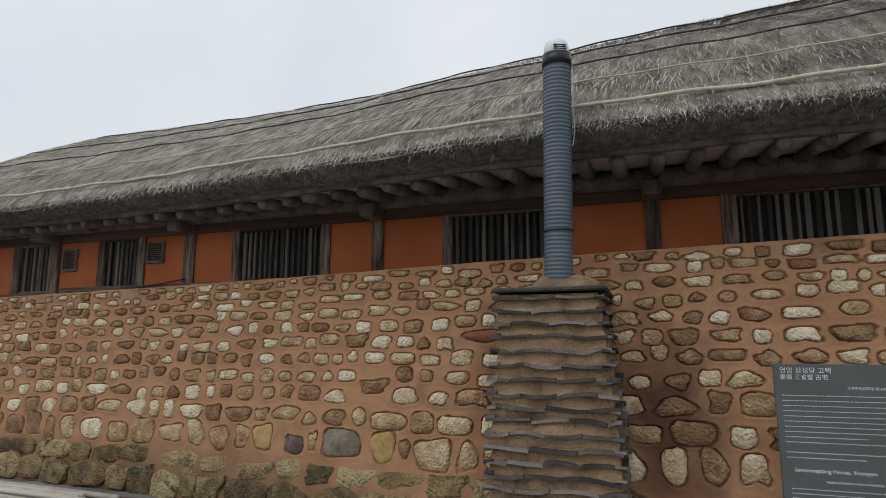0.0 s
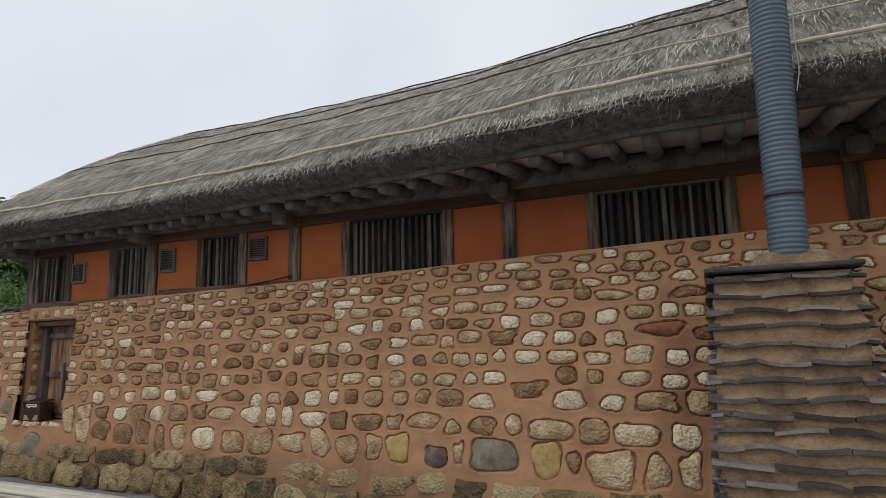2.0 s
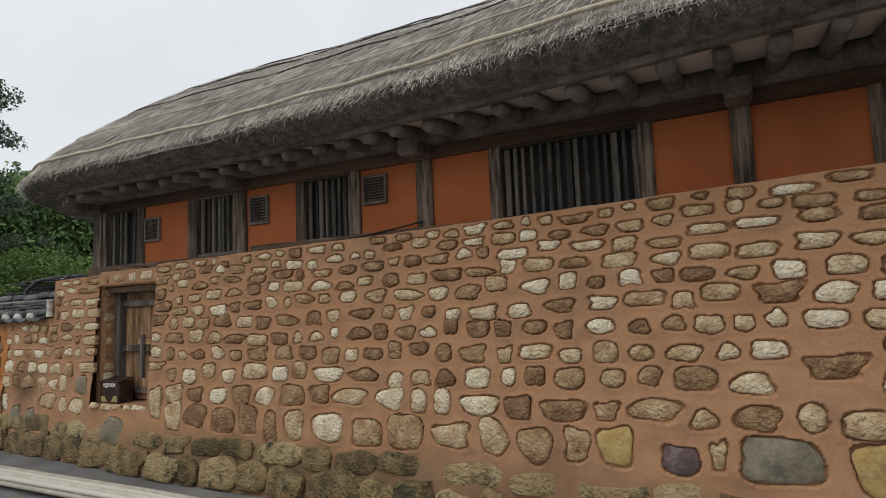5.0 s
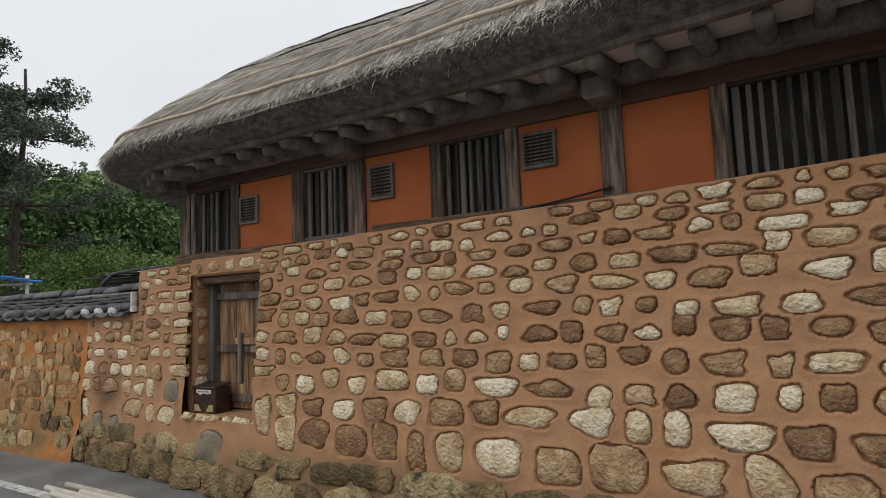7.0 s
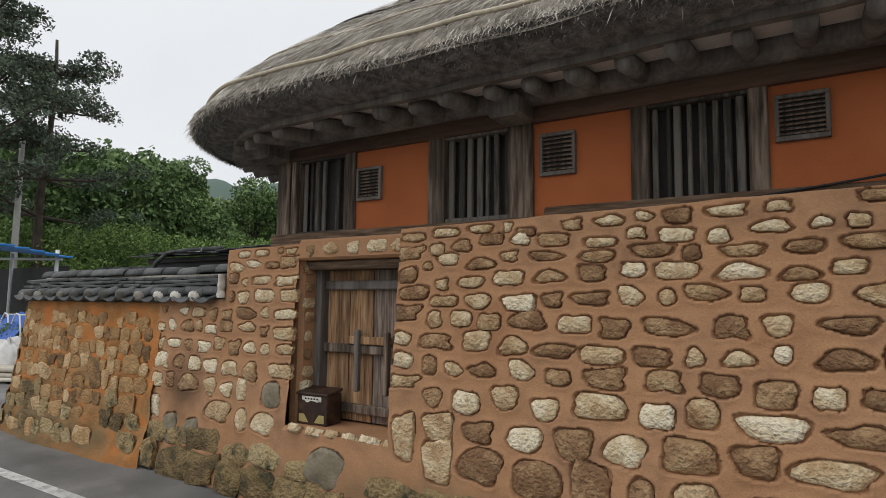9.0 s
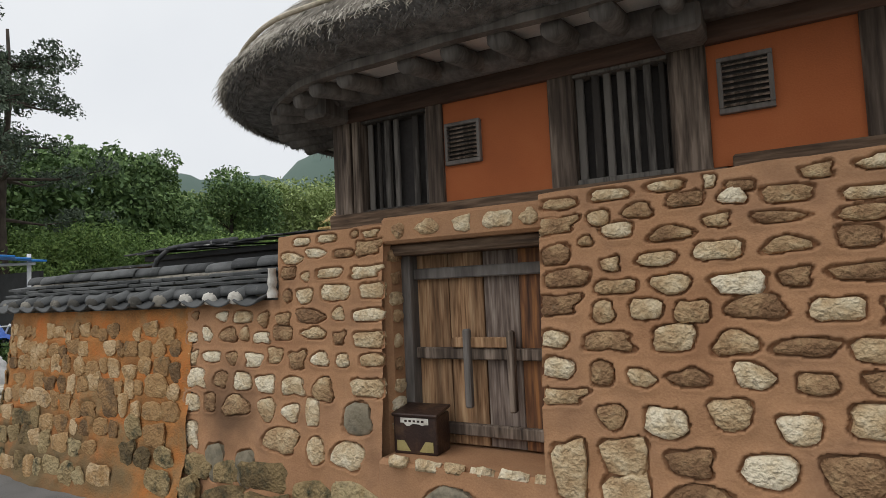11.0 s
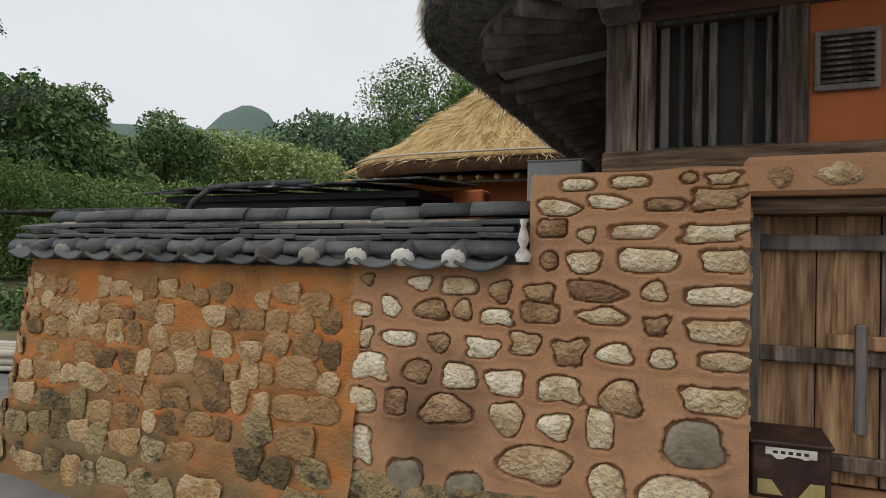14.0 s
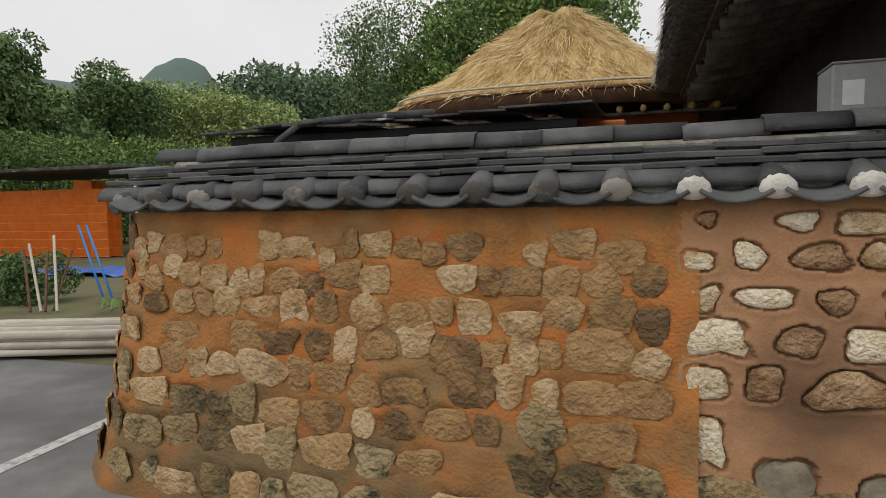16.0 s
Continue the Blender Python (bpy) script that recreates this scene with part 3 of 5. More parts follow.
PANELS = [(-8.77, -8.0), (-7.08, -6.38), (-5.57, -4.93), (-4.77, -4.2), (-2.83, -2.29), (-2.15, -1.45), (-0.15, 0.64), (0.78, 1.32), (2.9, 3.4), (3.55, 4.4)]
for xa, xb in PANELS:
    house_part("clay_panel", Build().box((xa, 5.60, sill_at(xa)), (xb, 5.72, 2.98)), plaster, "orange clay-plastered wall panel")
POSTS = [(-9.73, -9.57), (-7.28, -7.08), (-4.93, -4.77), (-2.29, -2.15), (0.64, 0.78), (3.4, 3.55)]
for xa, xb in POSTS:
    house_part("post", Build().box((xa, 5.555, 2.2), (xb, 5.72, 3.10), bevel=0.012), grey_wood, "square weathered timber post")
    house_part("beam_end", Build().box((xa - 0.02, 5.26, 2.96), (xb + 0.02, 5.56, 3.12), bevel=0.025), dark_wood, "projecting dark beam end")
JAMBS = [(-9.56, -9.48), (-8.9, -8.77), (-8.0, -7.84), (-6.38, -6.27), (-5.68, -5.57), (-4.2, -4.09), (-2.94, -2.83), (-1.45, -1.34), (-0.26, -0.15), (1.32, 1.46), (2.78, 2.9)]
for xa, xb in JAMBS:
    house_part("jamb", Build().box((xa, 5.57, sill_at(xa) - 0.02), (xb, 5.72, 2.985), bevel=0.01), grey_wood, "grained timber window jamb")
WINDOWS = [(-9.48, -8.9), (-7.84, -7.28), (-6.27, -5.68), (-4.09, -2.94), (-1.34, -0.26), (1.46, 2.78)]
random.seed(5)
for i, (xa, xb) in enumerate(WINDOWS):
    win = tagged(new("window_%d" % (i + 1)), "wooden barred window with uneven dark slats", "window", "barred windows", "structure")
    win.location = ((xa + xb) / 2, 5.62, 2.6)
    zb = sill_at(xa)
    at_parent(part("window_frame", Build().box((xa, 5.585, zb), (xb, 5.70, zb + 0.035), bevel=0.006).box((xa, 5.585, 2.95), (xb, 5.70, 2.985), bevel=0.006), slat_wood), win)
    # dark sheet that paints the unlit room between the slats
    at_parent(part("backing", Build().box((xa, 5.695, zb + 0.03), (xb, 5.715, 2.95)), room_shade), win)
    count = round((xb - xa) / 0.078)
    for k in range(count):
        if random.random() < 0.03:
            continue
        x = xa + (k + 0.5) * (xb - xa) / count + random.uniform(-0.01, 0.01)
        w = random.uniform(0.013, 0.026)
        b = Build().box((x - w, 5.62 + random.uniform(0, 0.02), zb + 0.03), (x + w, 5.66, 2.955), bevel=0.006)
        at_parent(part("slat", b, slat_wood), win)
LOUVRES = [(-8.75, -8.48, 2.53, 2.82), (-7.03, -6.76, 2.57, 2.88), (-5.54, -5.26, 2.62, 2.90)]
for xa, xb, za, zb in LOUVRES:
    lv = thing("louvred_vent", "small dark timber louvre vent let into the clay panel", "vent", ((xa + xb) / 2, 5.59, za), "louvred vents")
    fr = Build()
    for a, b2 in (((xa, za), (xb, za + 0.03)), ((xa, zb - 0.025), (xb, zb)), ((xa, za + 0.03), (xa + 0.025, zb - 0.025)), ((xb - 0.025, za + 0.03), (xb, zb - 0.025))):
        fr.box((a[0], 5.565, a[1]), (b2[0], 5.61, b2[1]), bevel=0.004)
    at_parent(part("frame", fr, dark_wood), lv)
    # dark sheet on the panel, painted shade for the gaps between slats
    at_parent(part("backing", Build().box((xa + 0.02, 5.594, za + 0.02), (xb - 0.02, 5.599, zb - 0.02)), room_shade), lv)
    for k in range(8):
        zz = za + 0.045 + k * (zb - za - 0.075) / 7.4
        bl = Build().box((-(xb - xa) / 2 + 0.022, -0.012, -0.004), ((xb - xa) / 2 - 0.022, 0.014, 0.004), pose((xa + xb) / 2, 5.578, zz, 30))
        at_parent(part("slat", bl, grey_wood), lv)

# ---- rafters, soffit and thatch ----
ROOF_X0, ROOF_X1, ROOF_V0, ROOF_V1, ROOF_R = -11.12, 10.0, 4.25, 17.5, 2.0


def bend(x):
    """How far the eaves line lies behind a straight one."""
    return float(np.interp(x, [-11, -8.3, -7, -5.3, -3.7, -0.8, 1, 10], [0.36, 0.38, 0.40, 0.34, 0.20, -0.12, -0.2, -0.3]))


def eave_loop(d, count=360):
    """The eaves line moved d metres inwards, as points in plan, from the back left round the front to the back right."""
    r = max(ROOF_R - d * 0.8, 0.06)
    x0, x1, v0, v1 = ROOF_X0 + d * (1 + 0.09 * min(d, 4)), ROOF_X1 - d, ROOF_V0 + d, ROOF_V1 - d
    v1 = max(v1, v0 + 2 * r + 0.02)
    pts = []
    legs = [("l", (x0, v1 - r), (x0, v0 + r)), ("a", (x0 + r, v0 + r), math.pi, 1.5 * math.pi), ("l", (x0 + r, v0), (x1 - r, v0)),
            ("a", (x1 - r, v0 + r), 1.5 * math.pi, math.tau), ("l", (x1, v0 + r), (x1, v1 - r)), ("a", (x1 - r, v1 - r), 0, math.pi / 2),
            ("l", (x1 - r, v1), (x0 + r, v1)), ("a", (x0 + r, v1 - r), math.pi / 2, math.pi)]
    share = [0.10, 0.12, 0.50, 0.05, 0.05, 0.03, 0.12, 0.03]
    for leg, part_of in zip(legs, share):
        m = max(2, round(count * part_of))
        for i in range(m):
            u = i / m
            if leg[0] == "l":
                x, v = leg[1][0] + (leg[2][0] - leg[1][0]) * u, leg[1][1] + (leg[2][1] - leg[1][1]) * u
            else:
                a = leg[2] + (leg[3] - leg[2]) * u
                x, v = leg[1][0] + r * math.cos(a), leg[1][1] + r * math.sin(a)
            pts.append((x, v + bend(x)))
    return pts


def thatch_z(d, x=-5.0):
    """The height of the thatch d metres in from the eaves; the ridge sags in the middle."""
    u = min(d / 4.0, 1.0)
    return 3.40 + (2.22 + float(np.interp(x, [-10, -6, -3, -0.5, 2.5], [0.06, -0.02, -0.12, -0.02, 0.16]))) * (1 - (1 - u) ** 1.6) - 0.11 * math.exp(-d / 0.22)


loops = []
ds = [0.0] + [4.0 * (i / 34) ** 1.15 for i in range(1, 35)]
for d in ds:
    loops.append([(x, y, thatch_z(d, x) + 0.03 * math.sin(x * 1.1 + d * 3) * math.sin(y * 1.7) + 0.012 * math.sin(x * 5.3 + y * 3.1) - 0.05) for x, y in eave_loop(d)])
m = len(loops[0])
rv, rf = [p for lp in loops for p in lp], []
for i in range(len(loops) - 1):
    rf += [(i * m + j, i * m + (j + 1) % m, (i + 1) * m + (j + 1) % m, (i + 1) * m + j) for j in range(m)]
rf.append(tuple((len(loops) - 1) * m + j for j in range(m)))
house_part("roof", mesh_of(rv, rf, thatch_grey, True), thatch_grey, "weathered grey straw thatch")
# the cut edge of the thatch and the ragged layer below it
# thatch_dark paints the eaves shade onto this rotten layer
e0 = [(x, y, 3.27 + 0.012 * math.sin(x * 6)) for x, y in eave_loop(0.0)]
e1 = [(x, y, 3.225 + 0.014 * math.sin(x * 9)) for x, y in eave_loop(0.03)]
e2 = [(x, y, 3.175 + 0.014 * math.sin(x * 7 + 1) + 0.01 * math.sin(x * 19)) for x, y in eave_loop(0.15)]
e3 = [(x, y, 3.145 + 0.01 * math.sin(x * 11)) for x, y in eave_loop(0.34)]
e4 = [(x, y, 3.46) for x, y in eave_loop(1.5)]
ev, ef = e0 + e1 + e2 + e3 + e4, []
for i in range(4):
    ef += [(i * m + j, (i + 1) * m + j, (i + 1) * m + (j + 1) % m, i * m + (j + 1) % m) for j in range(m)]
house_part("thatch_edge", mesh_of(ev, ef, thatch_dark, True), thatch_dark, "rotten underside of the thatch, coloured darker for eaves shade")
sof = Build()
s0, s1 = eave_loop(0.36), eave_loop(1.6)
sof.add([(x, y, 3.125) for x, y in s0] + [(x, y, 3.30) for x, y in s1], [(j, m + j, m + j + 1, j + 1) for j in range(m - 1)])
house_part("soffit", sof, soffit, "grey clay between the rafters")
lath = Build()
la, lb = eave_loop(0.335)[5:int(m * 0.75)], eave_loop(0.40)[5:int(m * 0.75)]
ln = min(len(la), len(lb))
for ring, z in ((la, 3.10), (la, 3.155), (lb, 3.155), (lb, 3.10)):
    lath.v += [(x, y, z + 0.006 * math.sin(x * 5.1)) for x, y in ring[:ln]]
for q in range(4):
    lath.f += [(q * ln + i, q * ln + i + 1, (q + 1) % 4 * ln + i + 1, (q + 1) % 4 * ln + i) for i in range(ln - 1)]
house_part("eaves_board", lath, dark_wood, "grey board under the thatch edge")
random.seed(11)


def rafter(x, y, ang, long):
    b = Build()
    d = Vector((math.cos(ang), math.sin(ang), 0))
    p0 = Vector((x, y, 3.075)) - d * random.uniform(-0.02, 0.05)
    p1 = p0 + d * long + Vector((0, 0, 0.145 * long))
    r = random.uniform(0.052, 0.068)
    b.tube([p0, (p0 + p1) / 2 + Vector((0, 0, random.uniform(-0.01, 0.01))), p1], [r, r * 1.04, r], 9)
    return b


front = 4.25 + 0.42
x = -8.7
while x < 4.6:
    house_part("rafter", rafter(x, front + bend(x), math.pi / 2, 1.15), dark_wood, "", True)
    x += random.uniform(0.285, 0.335)
for k in range(9):
    a = math.radians(8 + k * 10.5)
    cx, cy = ROOF_X0 + 1.9, 4.25 + 1.9 + 0.36
    house_part("rafter", rafter(cx - 1.46 * math.cos(a), cy - 1.46 * math.sin(a), a, 1.3), dark_wood, "", True)
for k in range(26):
    house_part("rafter", rafter(ROOF_X0 + 0.42, 6.9 + 0.33 * k, 0, 1.15), dark_wood, "", True)

# straw lying on the thatch and hanging at its edge
random.seed(3)
sv, sf, dv, df = [], [], [], []


def blade(vs, fs, p, q, width):
    side = (q - p).cross(Vector((0.3, -0.6, 0.7))).normalized() * width
    k = len(vs)
    mid = (p + q) / 2 + Vector((random.uniform(-0.02, 0.02), random.uniform(-0.01, 0.01), random.uniform(0.0, 0.012)))
    vs += [tuple(p - side), tuple(p + side), tuple(mid + side), tuple(mid - side), tuple(q)]
    fs += [(k, k + 1, k + 2, k + 3), (k + 3, k + 2, k + 4)]


fine_loops = {round(d, 2): eave_loop(d, 720) for d in np.arange(0, 3.4, 0.12)}
keys = sorted(fine_loops)
lo, hi = int(0.0 * 720), int(0.72 * 720)
for _ in range(42000):
    k = int(len(keys) * random.random() ** 1.35)
    k = min(k, len(keys) - 2)
    lp, up = fine_loops[keys[k]], fine_loops[keys[k + 1]]
    j = random.randrange(lo, min(hi, len(lp) - 1, len(up) - 1))
    u, w = random.random(), random.random()
    nx = min(j + 1, len(lp) - 1)
    x = lp[j][0] + (lp[nx][0] - lp[j][0]) * u
    y = lp[j][1] + (lp[nx][1] - lp[j][1]) * u
    if x > 4.5:
        continue
    z = thatch_z(keys[k], x)
    tx, ty = lp[nx][0] - lp[j][0], lp[nx][1] - lp[j][1]
    tl = math.hypot(tx, ty) or 1
    down = Vector((ty / tl * 0.12, -tx / tl * 0.12, thatch_z(keys[k]) - thatch_z(keys[k + 1]))).normalized()
    side = Vector((down.y, -down.x, 0))
    p = Vector((x, y, z - 0.012)) - down * w * 0.16
    ln = random.uniform(0.16, 0.42) if k > 2 else random.uniform(0.06, 0.14)
    q = p + (down + side * random.gauss(0, 0.17)).normalized() * ln + Vector((0, 0, random.uniform(0.02, 0.12) * ln))
    blade(sv, sf, p, q, random.uniform(0.0026, 0.005))
edge = fine_loops[keys[0]]
for _ in range(14000):
    j = random.randrange(lo, min(hi, len(edge) - 1))
    u = random.random()
    x, y = edge[j][0] + (edge[j + 1][0] - edge[j][0]) * u, edge[j][1] + (edge[j + 1][1] - edge[j][1]) * u
    if x > 4.5:
        continue
    inn = fine_loops[keys[1]][min(j, len(fine_loops[keys[1]]) - 1)]
    outw = Vector((edge[j][0] - inn[0], edge[j][1] - inn[1], 0)).normalized()
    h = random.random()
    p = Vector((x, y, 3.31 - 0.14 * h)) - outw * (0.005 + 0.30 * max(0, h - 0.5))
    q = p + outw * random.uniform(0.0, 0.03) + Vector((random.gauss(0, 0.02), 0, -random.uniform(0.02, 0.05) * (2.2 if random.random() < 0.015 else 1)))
    # upper straws get the lit colour, lower ones the shaded colour
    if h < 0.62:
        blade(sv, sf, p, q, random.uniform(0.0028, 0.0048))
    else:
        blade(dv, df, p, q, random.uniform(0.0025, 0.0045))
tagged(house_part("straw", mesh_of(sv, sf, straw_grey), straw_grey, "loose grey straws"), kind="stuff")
tagged(house_part("straw_fringe", mesh_of(dv, df, straw_dark), straw_dark, "ragged straw ends, coloured dark for eaves shade"), kind="stuff")
# poles and ropes that hold the thatch down
for d, r, mat, lift, label in ((0.11, 0.017, rope_tan, 0.025, "pale pole tied along the thatch edge"), (0.50, 0.008, rope_tan, 0.02, "straw rope"), (1.0, 0.009, rope_dark, 0.02, "dark rope"),
                               (1.55, 0.010, rope_dark, 0.02, "dark rope"), (2.3, 0.010, rope_dark, 0.02, "dark rope")):
    lp = eave_loop(d)[int(m * 0.06):int(m * 0.68)]
    house_part("binding_rope", Build().tube([(x, y, thatch_z(d, x) + lift + 0.008 * math.sin(x * 3.1) + 0.006 * math.sin(x * 7.7)) for x, y in lp], r, 5), mat, label, True)

# ---- gate ----
gate = thing("plank_gate", "weathered double plank gate with sliding bars and log lintel", "gate", (-8.47, 5.46, DOOR_BOTTOM))


def gate_part(name, b, mat, label=""):
    return at_parent(part(name, b, mat, None, label), gate)


gate_part("lintel", Build().box((-9.10, 5.24, 1.925), (-7.86, 5.50, 2.005), pose(0, 0, 0), 0.018), beam_wood, "dark rough lintel")
gate_part("frame_post", Build().box((-9.06, 5.36, 0.66), (-8.985, 5.50, 1.93), bevel=0.008), dark_wood, "dark gate post")
gate_part("frame_post", Build().box((-7.985, 5.36, 0.66), (-7.90, 5.50, 1.93), bevel=0.008), dark_wood, "dark gate post")
PLANKS = [(-8.985, -8.74, plank_tan), (-8.737, -8.485, plank_tan), (-8.48, -8.235, plank_grey), (-8.232, -7.985, plank_red)]
for i, (xa, xb, mat) in enumerate(PLANKS):
    gate_part("plank", Build().box((xa, 5.455 + 0.004 * (i % 3), 0.675), (xb - 0.003, 5.49, 1.925), bevel=0.004), mat)
for z0, z1, label in ((1.76, 1.835, "dark top rail"), (1.23, 1.305, "worn middle rail"), (0.745, 0.82, "grey bottom rail")):
    gate_part("rail", Build().box((-8.985, 5.405, z0), (-8.03, 5.45, z1), bevel=0.008), dark_wood if z0 > 1.6 else grey_wood, label)
gate_part("sliding_bar", Build().box((-8.70, 5.385, 1.31), (-8.26, 5.43, 1.375), bevel=0.006), plank_tan, "pale sliding bar")
gate_part("bolt_block", Build().box((-8.60, 5.35, 0.93), (-8.555, 5.405, 1.43), pose(0, 0, 0), 0.01), dark_wood, "upright dark bolt holder")
gate_part("bolt_block", Build().box((-8.295, 5.35, 0.92), (-8.25, 5.405, 1.42), pose(0, 0, 0), 0.01), grey_wood, "upright dark bolt holder")

gate.location.y += 0.06

# ---- tin box on the threshold ----
mbox = thing("letter_box", "old brown tin letter box with a torn white label", "letter box", (-8.88, 5.33, DOOR_BOTTOM))


def box_part(name, b, mat, label=""):
    ob = part(name, b, mat, mbox, label)
    return ob


BT = pose(0, 0, 0, 0, 0, 4)
box_part("body", Build().box((-0.155, -0.095, 0.0), (0.155, 0.095, 0.245), BT, 0.008), tin_brown)
lid = Build().box((-0.165, -0.105, 0.0), (0.165, 0.105, 0.02), BT @ pose(0, 0.0, 0.25, 9), 0.006)
box_part("lid", lid, tin_brown, "sloping rusty lid")
lab = Build()
random.seed(2)
top = [(-0.10 + 0.2 * i / 9, 0.228) for i in range(10)]
low = [(-0.10 + 0.2 * i / 9, 0.185 + random.uniform(-0.008, 0.012)) for i in range(10)]
lab.add([(x, -0.0985, z) for x, z in top] + [(x, -0.0985, z) for x, z in low], [(10 + i, 11 + i, i + 1, i) for i in range(9)], BT)
box_part("paper_label", lab, lime, "torn white paper label")
for sx in (-1, 1):
    tri = Build().add([(sx * 0.13, -0.0985, 0.02), (sx * 0.13, -0.0985, 0.085), (sx * 0.075, -0.0985, 0.085), (sx * 0.03, -0.0985, 0.02)], [(0, 1, 2, 3)], BT)
    box_part("painted_corner", tri, mustard, "faded mustard patch")
bars = Build()
for i in range(5):
    bars.box((-0.07 + i * 0.03, -0.1, 0.202), (-0.052 + i * 0.03, -0.0988, 0.215), BT)
box_part("lettering", bars, tin_brown, "faded dark characters")

# ---- chimney ----
chimney = thing("chimney", "squat chimney of stacked roof tiles and clay with flue pipe", "chimney", (-0.07, 4.35, 0))
CH = [(-0.50, 0.42, 3.80, 0.05), (-0.47, 0.40, 3.84, 1.0), (-0.42, 0.30, 3.93, 1.95)]


def ch_at(z):
    zz = [c[3] for c in CH]
    return [float(np.interp(z, zz, [c[i] for c in CH])) for i in range(3)]


random.seed(8)
cb = Build()
zc = -0.1
rings = []
while zc < 2.0:
    xa, xb, yf = ch_at(zc)
    j = random.uniform(-0.012, 0.012)
    rings.append([(xa + j, yf + j, zc), (xb - j, yf + j * 0.5, zc), (xb - j, 4.85, zc), (xa + j, 4.85, zc)])
    zc += 0.05
for i, rg in enumerate(rings):
    cb.v += rg
for i in range(len(rings) - 1):
    for j in range(4):
        a, b = i * 4 + j, i * 4 + (j + 1) % 4
        cb.f.append((a, b, b + 4, a + 4))
cb.f.append(tuple((len(rings) - 1) * 4 + j for j in range(4)))
at_parent(part("clay_body", cb, chimney_clay, None, "smoke-stained clay body"), chimney)
layer = 0
zc = 0.10
while zc < 1.97:
    xa, xb, yf = ch_at(zc)
    lip = 0.042
    for side in ("front", "right", "left"):
        a0, a1 = (xa - lip, xb + lip) if side == "front" else (yf - lip, 4.80)
        p = a0 - (0.12 if layer % 2 else 0.0)
        while p < a1 - 0.02:
            q = min(p + random.uniform(0.24, 0.34), a1)
            p0 = max(p, a0)
            bow = random.uniform(-0.018, 0.018)
            tilt = random.uniform(-0.014, 0.014)
            b = Build()
            steps = 5
            lo_, hi_ = [], []
            out_ = lip + random.uniform(-0.016, 0.012)
            for s in range(steps + 1):
                u = s / steps
                along = p0 + (q - 0.006 - p0) * u
                zz = zc + tilt * (u - 0.5) * 2 + bow * (1 - (2 * u - 1) ** 2) + random.uniform(-0.002, 0.002)
                if side == "front":
                    pts4 = [(along, yf - out_, zz), (along, yf + 0.03, zz + 0.006)]
                elif side == "right":
                    pts4 = [(xb + out_, along, zz), (xb - 0.03, along, zz + 0.006)]
                else:
                    pts4 = [(xa - out_, along, zz), (xa + 0.03, along, zz + 0.006)]
                lo_ += pts4
                hi_ += [(a, b_, c + 0.019) for a, b_, c in pts4]
            k = len(lo_)
            b.v = lo_ + hi_
            for s in range(steps):
                i = 2 * s
                b.f += [(i, i + 2, i + 3, i + 1), (k + i, k + i + 1, k + i + 3, k + i + 2), (i, k + i, k + i + 2, i + 2), (i + 1, i + 3, k + i + 3, k + i + 1)]
            b.f += [(0, 1, k + 1, k), (k - 2, 2 * k - 2, 2 * k - 1, k - 1)]
            at_parent(part("tile", b, tile_edge), chimney)
            p = q
    layer += 1
    zc += random.uniform(0.082, 0.108)
crown = Build().box((-0.47, 3.88, 1.965), (0.36, 4.86, 2.0), bevel=0.01)
at_parent(part("cap_slab", crown, tile_edge, None, "dark tile slab on top"), chimney)
mound = Build()
for i, (r, z) in enumerate(((0.27, 1.998), (0.25, 2.04), (0.19, 2.085), (0.12, 2.095))):
    for j in range(16):
        a = math.tau * j / 16
        w = 1 + 0.08 * math.sin(3 * a + i) + 0.05 * math.sin(5 * a)
        mound.v.append((0.03 + r * w * math.cos(a), 4.12 + 0.8 * r * w * math.sin(a), z))
mound.f = [(i * 16 + j, i * 16 + (j + 1) % 16, (i + 1) * 16 + (j + 1) % 16, (i + 1) * 16 + j) for i in range(3) for j in range(16)] + [tuple(48 + j for j in range(16))]
at_parent(part("mortar_mound", mound, chimney_clay, None, "cracked clay mound round the pipe", True), chimney)
pts, rad = [], []
for i in range(220):
    z = 2.04 + 1.72 * i / 219
    pts.append((0.01 + 0.035 * (i / 219), 4.04, z))
    rad.append(0.108 + (0.003 if i % 4 < 2 else -0.003))
flue = at_parent(part("flue_pipe", Build().tube(pts, rad, 20), pipe_plastic, None, "ribbed blue-grey flexible pipe", True), chimney)
part("collar", Build().tube([(0.045, 4.04, 3.74), (0.045, 4.04, 3.84)], 0.116, 20), black_tape, flue, "black taped collar", True)
part("joint_band", Build().tube([(0.02, 4.04, 2.42), (0.02, 4.04, 2.435)], 0.115, 20), black_tape, flue, "dark joint band", True)
cap = Build().tube([(0.045, 4.04, 3.80), (0.045, 4.04, 3.90), (0.045, 4.04, 3.94), (0.045, 4.04, 3.965), (0.045, 4.04, 3.975)], [0.098, 0.098, 0.088, 0.06, 0.02], 20)
cap_ob = at_parent(part("vent_cap", cap, white_paint, None, "bright steel vent cap", True), chimney)
for k in range(3):
    slot = Build().box((-0.05, -0.1005, -0.003), (0.05, -0.09, 0.003), pose(0.045, 4.04, 3.86 + 0.016 * k, 0, 0, 25))
    part("vent_slot", slot, black_tape, cap_ob)
cable = Build().tube([(0.165, 4.02, 3.74), (0.172, 4.0, 3.6), (0.166, 4.0, 3.4), (0.172, 4.0, 3.2), (0.15, 4.02, 3.08)], 0.004, 6)
part("wire", cable, box_grey, flue, "thin pale wire")

# ---- information board ----
sign = thing("information_board", "dark grey heritage information board with small white lettering", "sign", (1.72, 4.0, 0))
SW, SZ0, SZ1 = 0.30, 0.40, 1.46
